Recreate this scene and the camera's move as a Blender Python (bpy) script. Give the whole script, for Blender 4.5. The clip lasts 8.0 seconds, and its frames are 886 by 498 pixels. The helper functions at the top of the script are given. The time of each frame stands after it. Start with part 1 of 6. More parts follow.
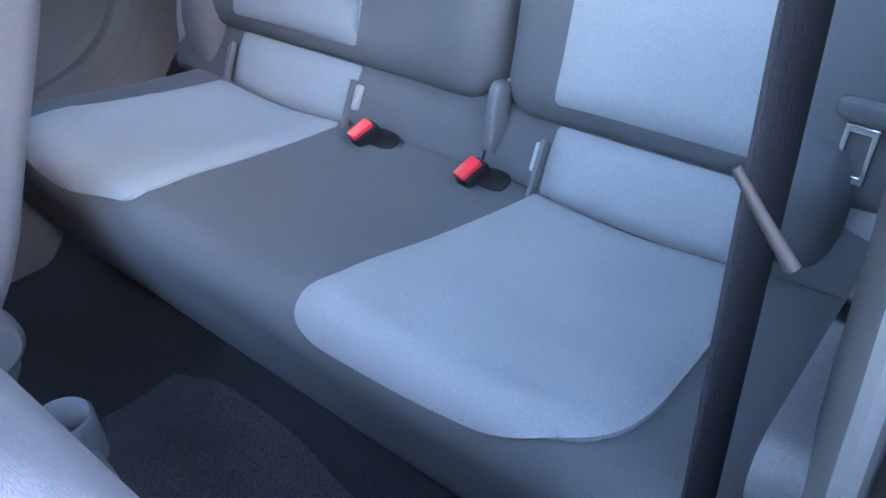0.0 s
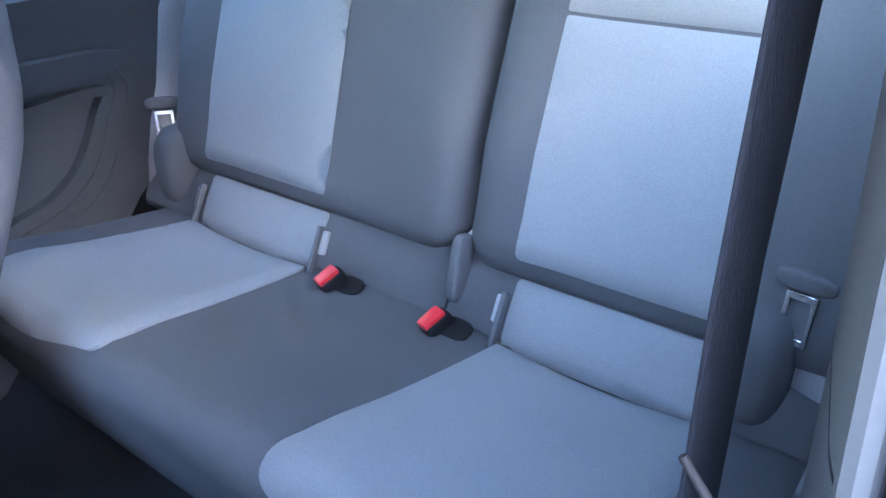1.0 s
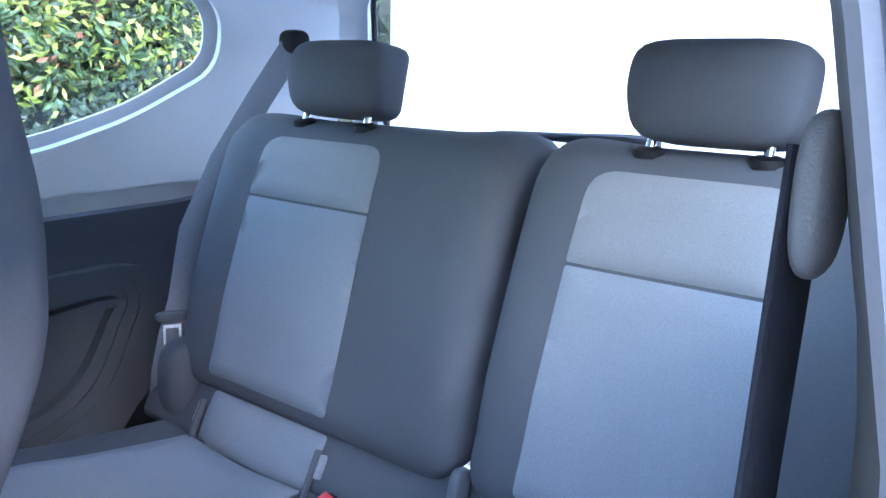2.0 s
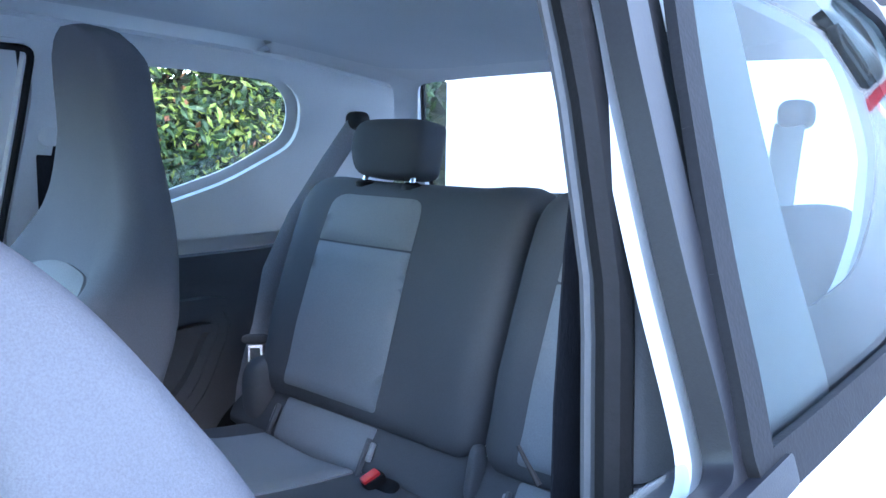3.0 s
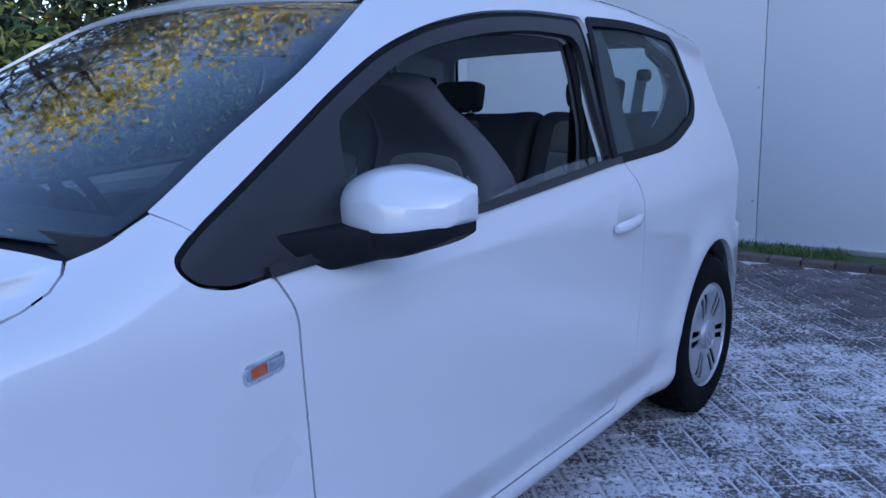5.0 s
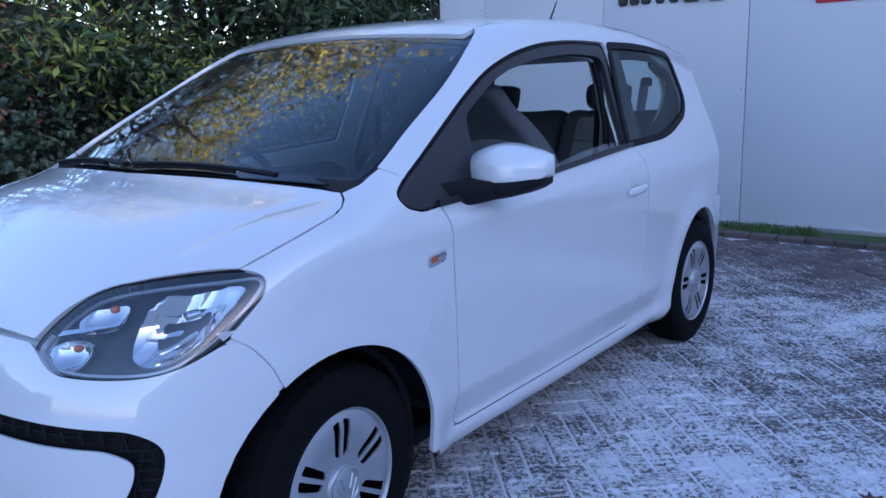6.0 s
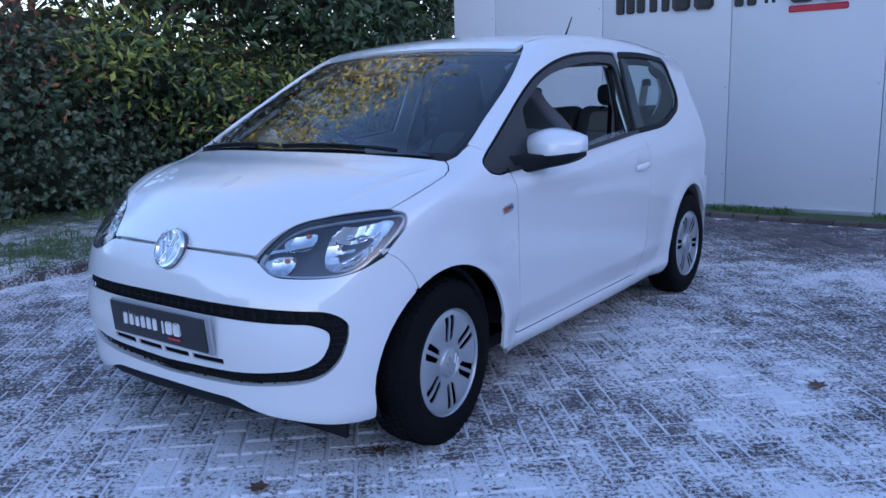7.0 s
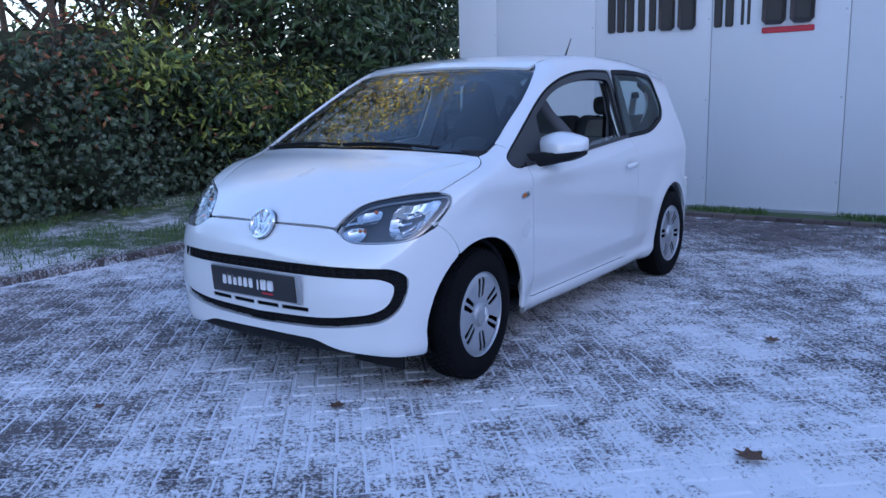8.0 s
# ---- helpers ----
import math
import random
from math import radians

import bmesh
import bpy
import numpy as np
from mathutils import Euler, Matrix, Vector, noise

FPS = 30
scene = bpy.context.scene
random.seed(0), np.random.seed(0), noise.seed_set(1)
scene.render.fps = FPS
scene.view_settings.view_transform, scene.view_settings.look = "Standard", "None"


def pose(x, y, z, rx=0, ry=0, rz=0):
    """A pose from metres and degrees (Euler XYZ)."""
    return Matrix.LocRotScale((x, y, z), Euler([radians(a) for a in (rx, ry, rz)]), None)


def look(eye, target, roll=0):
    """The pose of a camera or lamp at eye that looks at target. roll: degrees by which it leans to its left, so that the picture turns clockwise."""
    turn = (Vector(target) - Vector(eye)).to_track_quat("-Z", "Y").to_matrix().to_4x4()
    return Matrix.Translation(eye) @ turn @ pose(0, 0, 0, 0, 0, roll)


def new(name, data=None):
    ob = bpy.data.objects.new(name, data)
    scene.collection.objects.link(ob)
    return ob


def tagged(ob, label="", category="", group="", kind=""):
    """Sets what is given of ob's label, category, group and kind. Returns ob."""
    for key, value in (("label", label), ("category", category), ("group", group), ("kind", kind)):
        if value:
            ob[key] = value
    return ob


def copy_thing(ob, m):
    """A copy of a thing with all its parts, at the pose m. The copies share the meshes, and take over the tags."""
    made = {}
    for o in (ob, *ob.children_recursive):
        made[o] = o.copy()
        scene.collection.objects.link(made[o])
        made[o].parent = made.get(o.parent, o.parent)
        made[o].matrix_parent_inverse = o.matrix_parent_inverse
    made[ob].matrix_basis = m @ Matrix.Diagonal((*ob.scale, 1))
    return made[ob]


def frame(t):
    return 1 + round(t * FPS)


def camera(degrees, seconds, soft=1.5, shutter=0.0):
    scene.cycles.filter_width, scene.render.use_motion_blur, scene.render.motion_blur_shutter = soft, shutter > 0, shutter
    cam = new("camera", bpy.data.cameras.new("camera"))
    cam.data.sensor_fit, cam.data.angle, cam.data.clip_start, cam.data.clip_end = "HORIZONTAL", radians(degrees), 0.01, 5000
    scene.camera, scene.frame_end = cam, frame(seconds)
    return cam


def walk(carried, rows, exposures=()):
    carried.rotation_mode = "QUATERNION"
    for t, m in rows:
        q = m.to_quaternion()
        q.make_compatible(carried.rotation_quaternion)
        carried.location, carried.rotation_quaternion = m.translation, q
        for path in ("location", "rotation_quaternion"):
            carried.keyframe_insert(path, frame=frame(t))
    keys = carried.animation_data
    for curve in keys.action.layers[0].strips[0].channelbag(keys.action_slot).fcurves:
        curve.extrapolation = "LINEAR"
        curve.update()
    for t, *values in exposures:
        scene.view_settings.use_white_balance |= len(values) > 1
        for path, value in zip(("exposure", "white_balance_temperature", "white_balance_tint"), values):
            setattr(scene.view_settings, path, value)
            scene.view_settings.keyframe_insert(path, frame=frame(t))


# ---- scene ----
cam = camera(58.2, 8.0, soft=1.5)
PATH = [
    (0, (0.681, 1.432, 1.058), (-0.434, 2.647, -0.074), -3.4),
    (0.5, (0.683, 1.426, 1.082), (-0.396, 2.729, 0.015), -2.1),
    (1, (0.677, 1.429, 1.112), (-0.442, 2.825, 0.218), -1.0),
    (1.5, (0.667, 1.438, 1.153), (-0.491, 2.917, 0.465), 0.0),
    (2, (0.677, 1.408, 1.174), (-0.527, 2.943, 0.731), 1.3),
    (2.2, (0.698, 1.378, 1.169), (-0.531, 2.922, 0.842), 1.7),
    (3.3, (1.057, 1.012, 1.159), (-0.299, 2.46, 0.906), 0.9),
    (3.5, (1.151, 0.843, 1.163), (-0.162, 2.323, 0.868), 0.5),
    (4, (1.364, 0.449, 1.168), (0.123, 1.978, 0.817), 0.4),
    (4.2, (1.454, 0.302, 1.166), (0.227, 1.839, 0.801), 0.2),
    (5.3, (1.788, -0.629, 1.177), (0.596, 0.93, 0.79), -1.6),
    (5.5, (1.848, -0.798, 1.182), (0.657, 0.762, 0.794), -1.4),
    (6, (2.036, -1.234, 1.206), (0.854, 0.33, 0.812), -1.4),
    (6.5, (2.167, -1.703, 1.202), (0.994, -0.131, 0.807), -1.8),
    (7, (2.334, -2.114, 1.216), (1.171, -0.536, 0.822), -1.8),
    (7.5, (2.527, -2.477, 1.23), (1.375, -0.888, 0.845), -1.8),
    (8, (2.629, -2.85, 1.225), (1.486, -1.251, 0.854), -1.4),
]
walk(cam, [(t, look(eye, target, roll)) for t, eye, target, roll in PATH],
     exposures=[(0.0, 6.30, 6050, 26), (2.2, 5.4, 5600, 27), (3.3, 4.4, 5500, 20), (3.7, 3.45, 5500, 24), (4.2, 2.1, 5350, 28), (5.3, 1.6, 5050, 28), (8.0, 1.7, 5200, 28)])


# ---- daylight: a clear winter sky, the low sun behind the building across the yard ----
world = bpy.data.worlds.new("winter_sky")
scene.world = world
world.use_nodes = True
sky = world.node_tree.nodes.new("ShaderNodeTexSky")
sky.sky_type, sky.sun_disc = "NISHITA", False
sky.sun_elevation, sky.sun_rotation = radians(9), radians(108)
background = world.node_tree.nodes["Background"]
background.inputs["Strength"].default_value = 0.15
world.node_tree.links.new(sky.outputs["Color"], background.inputs["Color"])
sun = new("sun", bpy.data.lights.new("sun", "SUN"))
sun.data.energy, sun.data.angle, sun.data.color = 2.4, radians(0.6), (1.0, 0.86, 0.68)
sun.matrix_world = look((5.0, -1.6, 0.83), (0, 0, 0))


# ---- materials ----
def tint(c, f):
    return tuple(max(0.0, min(1.0, v * f)) for v in c)


def material(name, colour, rough=0.6, metal=0.0, grain=0.0, scale=60.0, spots=0.0, spot_scale=4.0, bump=0.0, bump_scale=0.0,
             stretch=(1, 1, 1), coat=0.0, second=None, ior=1.5):
    """A surface with grain at a fine and stains at a wide scale, in colour, gloss and relief. Sizes are per metre."""
    m = bpy.data.materials.new(name)
    m.use_nodes = True
    nodes, links = m.node_tree.nodes, m.node_tree.links
    b = nodes["Principled BSDF"]
    b.inputs["Base Color"].default_value = (*colour, 1)
    b.inputs["Roughness"].default_value, b.inputs["Metallic"].default_value = rough, metal
    b.inputs["IOR"].default_value = ior
    b.inputs["Coat Weight"].default_value, b.inputs["Coat Roughness"].default_value = coat, 0.015
    b.inputs["Coat IOR"].default_value = 1.85
    where = nodes.new("ShaderNodeTexCoord")
    turn = nodes.new("ShaderNodeMapping")
    turn.inputs["Scale"].default_value = stretch
    links.new(where.outputs["Object"], turn.inputs["Vector"])
    if grain or spots:
        fine, wide = nodes.new("ShaderNodeTexNoise"), nodes.new("ShaderNodeTexNoise")
        fine.inputs["Scale"].default_value, wide.inputs["Scale"].default_value = scale, spot_scale
        fine.inputs["Detail"].default_value = wide.inputs["Detail"].default_value = 4
        for n in (fine, wide):
            links.new(turn.outputs["Vector"], n.inputs["Vector"])
        total = None
        for n, amount in ((fine, grain), (wide, spots)):
            ramp = nodes.new("ShaderNodeMapRange")
            ramp.inputs["From Min"].default_value, ramp.inputs["From Max"].default_value = 0.3, 0.7
            ramp.inputs["To Min"].default_value, ramp.inputs["To Max"].default_value = 1 - amount, 1 + amount
            links.new(n.outputs["Fac"], ramp.inputs["Value"])
            if total is None:
                total = ramp.outputs["Result"]
            else:
                times = nodes.new("ShaderNodeMath")
                times.operation = "MULTIPLY"
                links.new(total, times.inputs[0])
                links.new(ramp.outputs["Result"], times.inputs[1])
                total = times.outputs["Value"]
        shade = nodes.new("ShaderNodeVectorMath")
        shade.operation = "SCALE"
        shade.inputs[0].default_value = colour
        links.new(total, shade.inputs["Scale"])
        colour_out = shade.outputs["Vector"]
        if second:
            mix = nodes.new("ShaderNodeMix")
            mix.data_type = "RGBA"
            mix.inputs["B"].default_value = (*second, 1)
            pick = nodes.new("ShaderNodeMapRange")
            pick.inputs["From Min"].default_value, pick.inputs["From Max"].default_value = 0.48, 0.62
            links.new(wide.outputs["Fac"], pick.inputs["Value"])
            links.new(pick.outputs["Result"], mix.inputs["Factor"])
            links.new(colour_out, mix.inputs["A"])
            colour_out = mix.outputs["Result"]
        links.new(colour_out, b.inputs["Base Color"])
        gloss = nodes.new("ShaderNodeMapRange")
        gloss.inputs["To Min"].default_value, gloss.inputs["To Max"].default_value = rough * 0.8, min(1.0, rough * 1.2)
        links.new(wide.outputs["Fac"], gloss.inputs["Value"])
        links.new(gloss.outputs["Result"], b.inputs["Roughness"])
    if bump:
        relief, n = nodes.new("ShaderNodeBump"), nodes.new("ShaderNodeTexNoise")
        n.inputs["Scale"].default_value = bump_scale or scale
        relief.inputs["Strength"].default_value, relief.inputs["Distance"].default_value = bump, 0.004
        links.new(turn.outputs["Vector"], n.inputs["Vector"])
        links.new(n.outputs["Fac"], relief.inputs["Height"])
        links.new(relief.outputs["Normal"], b.inputs["Normal"])
    return m


def glass(name, colour=(0.9, 0.95, 0.95), rough=0.0, least=0.07, power_of=4.0):
    """Thin clear pane: light goes straight through, with a mirror gloss that grows at a slant."""
    m = bpy.data.materials.new(name)
    m.use_nodes = True
    nodes, links = m.node_tree.nodes, m.node_tree.links
    nodes.remove(nodes["Principled BSDF"])
    clear, gloss, mix, slant, power = (nodes.new(k) for k in ("ShaderNodeBsdfTransparent", "ShaderNodeBsdfGlossy", "ShaderNodeMixShader", "ShaderNodeLayerWeight", "ShaderNodeMath"))
    clear.inputs["Color"].default_value = (*colour, 1)
    gloss.inputs["Roughness"].default_value = rough
    slant.inputs["Blend"].default_value = 0.5
    power.operation = "POWER"
    power.inputs[1].default_value = power_of
    range_ = nodes.new("ShaderNodeMapRange")
    range_.inputs["To Min"].default_value = least
    links.new(slant.outputs["Facing"], power.inputs[0])
    links.new(power.outputs["Value"], range_.inputs["Value"])
    links.new(range_.outputs["Result"], mix.inputs["Fac"])
    links.new(clear.outputs["BSDF"], mix.inputs[1])
    links.new(gloss.outputs["BSDF"], mix.inputs[2])
    links.new(mix.outputs["Shader"], nodes["Material Output"].inputs["Surface"])
    return m


WHITE_PAINT = material("white_paint", (0.82, 0.82, 0.82), 0.3, grain=0.012, scale=500, spots=0.006, spot_scale=1.5, coat=1.0)
BLACK_PLASTIC = material("black_plastic", (0.011, 0.011, 0.013), 0.6, grain=0.12, scale=400, spots=0.1, bump=0.12, bump_scale=900, ior=1.28)
BLACK_GLOSS = material("black_gloss", (0.012, 0.012, 0.014), 0.16, spots=0.08, grain=0.03)
RUBBER = material("rubber", (0.010, 0.010, 0.011), 0.7, grain=0.15, scale=120, spots=0.2, spot_scale=9, bump=0.1, bump_scale=300, ior=1.35)
TYRE_RUBBER = material("tyre_rubber", (0.006, 0.006, 0.007), 0.85, grain=0.2, scale=150, spots=0.3, spot_scale=8, bump=0.12, bump_scale=200, ior=1.22)
SILVER = material("silver_paint", (0.46, 0.47, 0.49), 0.30, metal=0.55, grain=0.05, scale=500, spots=0.08, spot_scale=12, coat=0.3)
CHROME = material("chrome", (0.86, 0.87, 0.88), 0.07, metal=1.0, spots=0.03, grain=0.01)
STEEL = material("steel", (0.6, 0.6, 0.62), 0.25, metal=1.0, grain=0.05, spots=0.05)
CLEAR_GLASS = glass("clear_glass", (0.93, 0.96, 0.96))
SCREEN_GLASS = glass("screen_glass", (0.74, 0.80, 0.82), least=0.04, power_of=4.6)
TINTED_GLASS = glass("tinted_glass", (0.86, 0.92, 0.92), least=0.025, power_of=8.0)
LAMP_GLASS = glass("lamp_glass", (0.95, 0.96, 0.97))
DARK_CLOTH = material("dark_cloth", (0.074, 0.079, 0.090), 0.9, grain=0.12, scale=700, spots=0.1, spot_scale=5, bump=0.2, bump_scale=1100)
MAT = material("mat_pile", (0.040, 0.043, 0.052), 0.97, grain=0.5, scale=300, spots=0.2, spot_scale=12, bump=0.8, bump_scale=500)
# pale edge strip, its colour lowered against the daylight it faces
DIMMED_EDGE = material("dimmed_edge", (0.09, 0.093, 0.10), 0.6, grain=0.05, scale=300, spots=0.06)
# the dark cloth lightened, standing in for window light on the front seats
LIT_SEAT_CLOTH = material("lit_front_seat_cloth", (0.120, 0.124, 0.138), 0.9, grain=0.12, scale=700, spots=0.1, spot_scale=5, bump=0.2, bump_scale=1100)
SATIN_BLACK = material("satin_black", (0.016, 0.016, 0.019), 0.36, grain=0.1, scale=400, spots=0.1, bump=0.06, bump_scale=900)
# pale trim again, darkened because daylight falls strongly on the near post
DIMMED_TRIM = material("dimmed_trim", (0.11, 0.114, 0.122), 0.75, grain=0.04, scale=400, spots=0.05, bump=0.15, bump_scale=700)
TAG_GREY = material("tag_grey", (0.30, 0.31, 0.33), 0.6, grain=0.1, scale=200, spots=0.1)
CARPET = material("carpet", (0.014, 0.015, 0.020), 0.97, grain=0.5, scale=350, spots=0.25, spot_scale=9, bump=0.8, bump_scale=500)
TRIM_DARK = material("trim_dark", (0.085, 0.09, 0.102), 0.6, grain=0.12, scale=500, spots=0.08, bump=0.2, bump_scale=800)
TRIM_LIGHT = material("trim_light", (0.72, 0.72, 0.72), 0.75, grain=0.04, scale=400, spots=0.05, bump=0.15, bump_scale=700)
HEADLINER = material("headliner", (0.62, 0.63, 0.64), 0.95, grain=0.06, scale=500, spots=0.04, bump=0.2, bump_scale=900)
RED_PLASTIC = material("red_plastic", (0.62, 0.025, 0.035), 0.35, grain=0.05, spots=0.08, spot_scale=30)
# front webbing, its dark colour standing in for the shade it hangs in
SHADED_BELT = material("belt_webbing", (0.020, 0.021, 0.027), 0.9, grain=0.2, scale=900, spots=0.08, bump=0.4, bump_scale=1200, stretch=(1, 1, 0.15), ior=1.2)
REAR_BELT = material("rear_belt_webbing", (0.24, 0.245, 0.27), 0.6, grain=0.15, scale=900, spots=0.08, bump=0.4, bump_scale=1200, stretch=(1, 1, 0.15))
DASH_PLASTIC = material("dash_plastic", (0.024, 0.025, 0.029), 0.75, grain=0.15, scale=500, spots=0.1, bump=0.25, bump_scale=800)
AMBER = material("amber_plastic", (0.75, 0.16, 0.02), 0.2, spots=0.05, grain=0.02)


def ribbed_cloth(name, colour, ribs=170.0):
    """Seat cloth with fine woven ribs that run along the seat."""
    m = material(name, colour, 0.88, grain=0.10, scale=600, spots=0.07, spot_scale=4)
    nodes, links = m.node_tree.nodes, m.node_tree.links
    wave, relief, where = nodes.new("ShaderNodeTexWave"), nodes.new("ShaderNodeBump"), nodes["Texture Coordinate"]
    wave.wave_type, wave.bands_direction = "BANDS", "X"
    wave.inputs["Scale"].default_value = ribs
    wave.inputs["Distortion"].default_value = 0.4
    relief.inputs["Strength"].default_value, relief.inputs["Distance"].default_value = 0.30, 0.0006
    links.new(where.outputs["Object"], wave.inputs["Vector"])
    links.new(wave.outputs["Fac"], relief.inputs["Height"])
    links.new(relief.outputs["Normal"], nodes["Principled BSDF"].inputs["Normal"])
    return m


RIB_CLOTH = ribbed_cloth("ribbed_cloth", (0.205, 0.220, 0.246))
BOLSTER_CLOTH = ribbed_cloth("bolster_cloth", (0.26, 0.28, 0.315))
WARM_CLOTH = ribbed_cloth("upper_cloth", (0.22, 0.222, 0.232))


# ---- mesh tools ----
def thing(name, label, category, group="", kind="", at=(0, 0, 0)):
    ob = new(name)
    ob.location = at
    return tagged(ob, label, category, group, kind)


def mesh_object(name, mesh, mat, parent=None, label=""):
    if mat and not mesh.materials:
        mesh.materials.append(mat)
    ob = new(name, mesh)
    if parent:
        ob.parent = parent
        ob.matrix_parent_inverse = Matrix.Translation(-parent.location) if parent.parent is None else Matrix()
    if label:
        tagged(ob, label)
    return ob


def part(name, bm, mat, parent=None, label="", smooth=True):
    """Links a bmesh, in the world's places, as one mesh object under a thing or a part."""
    mesh = bpy.data.meshes.new(name)
    bmesh.ops.recalc_face_normals(bm, faces=bm.faces)
    for f in bm.faces:
        f.smooth = smooth
    bm.to_mesh(mesh)
    bm.free()
    if smooth:
        mesh.set_sharp_from_angle(angle=radians(42))
    return mesh_object(name, mesh, mat, parent, label)


def box(size, at=(0, 0, 0), bevel=0.0, turn=None, bm=None, segments=2):
    """A box, its edges rounded."""
    own = bmesh.new()
    bmesh.ops.create_cube(own, size=1, matrix=Matrix.Diagonal((*size, 1)))
    if bevel:
        bmesh.ops.bevel(own, geom=own.edges[:], offset=bevel, segments=segments, affect="EDGES", profile=0.6)
    bmesh.ops.transform(own, matrix=Matrix.Translation(at) @ (turn or Matrix()), verts=own.verts)
    return merge(own, bm)


def merge(own, bm):
    if bm is None:
        return own
    mesh = bpy.data.meshes.new("joined")
    own.to_mesh(mesh)
    own.free()
    bm.from_mesh(mesh)
    bpy.data.meshes.remove(mesh)
    return bm


def tube(points, radius, sides=10, bm=None, flat=1.0, up=None):
    """A round bar along the points; flat: its thickness across 'up' as a share of its width."""
    own = bmesh.new()
    pts = [Vector(p) for p in points]
    rings, across = [], None
    for i, p in enumerate(pts):
        ahead = (pts[min(i + 1, len(pts) - 1)] - pts[max(i - 1, 0)]).normalized()
        if across is None:
            across = ahead.cross(Vector(up) if up else (Vector((0, 0, 1)) if abs(ahead.z) < 0.9 else Vector((1, 0, 0)))).normalized()
        across = (across - ahead * across.dot(ahead)).normalized()
        other = ahead.cross(across)
        r = radius[i] if isinstance(radius, (list, tuple)) else radius
        rings.append([own.verts.new(p + r * (math.cos(a) * across + flat * math.sin(a) * other)) for a in (2 * math.pi * k / sides for k in range(sides))])
    for a, b in zip(rings, rings[1:]):
        for k in range(sides):
            own.faces.new((a[k], a[(k + 1) % sides], b[(k + 1) % sides], b[k]))
    own.faces.new(rings[0])
    own.faces.new(rings[-1][::-1])
    return merge(own, bm)


def strap(points, width, thick, across, bm=None):
    own = bmesh.new()
    pts, across = [Vector(p) for p in points], Vector(across).normalized()
    rings = []
    for i, p in enumerate(pts):
        ahead = (pts[min(i + 1, len(pts) - 1)] - pts[max(i - 1, 0)]).normalized()
        side = (across - ahead * across.dot(ahead)).normalized()
        out = ahead.cross(side)
        rings.append([own.verts.new(p + a * side * width / 2 + b * out * thick / 2) for a, b in ((-1, -0.5), (-0.94, -1), (0.94, -1), (1, -0.5), (1, 0.5), (0.94, 1), (-0.94, 1), (-1, 0.5))])
    for a, b in zip(rings, rings[1:]):
        for k in range(8):
            own.faces.new((a[k], a[(k + 1) % 8], b[(k + 1) % 8], b[k]))
    own.faces.new(rings[0])
    own.faces.new(rings[-1][::-1])
    return merge(own, bm)


def lathe(profile, axis_at, axis="x", sides=48, bm=None, closed=False):
    """Turns (radius, along) pairs about an axis through axis_at."""
    own = bmesh.new()
    rings = []
    for r, along in profile:
        ring = []
        for k in range(sides):
            a = 2 * math.pi * k / sides
            c, s = r * math.cos(a), r * math.sin(a)
            p = {"x": (along, c, s), "y": (c, along, s), "z": (c, s, along)}[axis]
            ring.append(own.verts.new(Vector(axis_at) + Vector(p)))
        rings.append(ring)
    pairs = list(zip(rings, rings[1:])) + ([(rings[-1], rings[0])] if closed else [])
    for a, b in pairs:
        for k in range(sides):
            own.faces.new((a[k], a[(k + 1) % sides], b[(k + 1) % sides], b[k]))
    if not closed:
        for ring in (rings[0], rings[-1]):
            if (ring[0].co - ring[sides // 2].co).length > 1e-4:
                own.faces.new(ring)
    bmesh.ops.remove_doubles(own, verts=own.verts, dist=1e-5)
    return merge(own, bm)


def pillow(size, at=(0, 0, 0), power=4.0, turn=None, steps=10, shape=None, bm=None):
    """A stuffed block: a superellipsoid; shape: bends its points."""
    own = bmesh.new()
    bmesh.ops.create_cube(own, size=2)
    bmesh.ops.subdivide_edges(own, edges=own.edges[:], cuts=steps, use_grid_fill=True)
    for v in own.verts:
        d = [math.tan(c * math.pi / 4) for c in v.co]
        n = sum(abs(c) ** power for c in d) ** (1 / power)
        p = Vector([c / n * s / 2 for c, s in zip(d, size)])
        v.co = Vector(shape(p)) if shape else p
    bmesh.ops.transform(own, matrix=Matrix.Translation(at) @ (turn or Matrix()), verts=own.verts)
    return merge(own, bm)


def rounded(points, r=0.02, steps=6):
    """A closed outline with its corners rounded; a point may bring its own radius."""
    pts = [np.array(p[:2], float) for p in points]
    rs = [p[2] if len(p) > 2 else r for p in points]
    out = []
    for i, p in enumerate(pts):
        a, b = pts[i - 1], pts[(i + 1) % len(pts)]
        la, lb = np.linalg.norm(a - p), np.linalg.norm(b - p)
        d = min(rs[i], 0.49 * la, 0.49 * lb)
        if d < 1e-4:
            out.append(p)
            continue
        s, e = p + (a - p) * d / la, p + (b - p) * d / lb
        for t in np.linspace(0, 1, steps):
            out.append((1 - t) ** 2 * s + 2 * t * (1 - t) * p + t * t * e)
    return np.array(out)


def flowing(points, steps=6):
    """A closed smooth outline through the points."""
    p = np.array([q[:2] for q in points], float)
    n, out = len(p), []
    for i in range(n):
        a, b, c, d = p[i - 1], p[i], p[(i + 1) % n], p[(i + 2) % n]
        for t in np.arange(steps) / steps:
            out.append(0.5 * (2 * b + (c - a) * t + (2 * a - 5 * b + 4 * c - d) * t**2 + (3 * b - a - 3 * c + d) * t**3))
    return np.array(out)


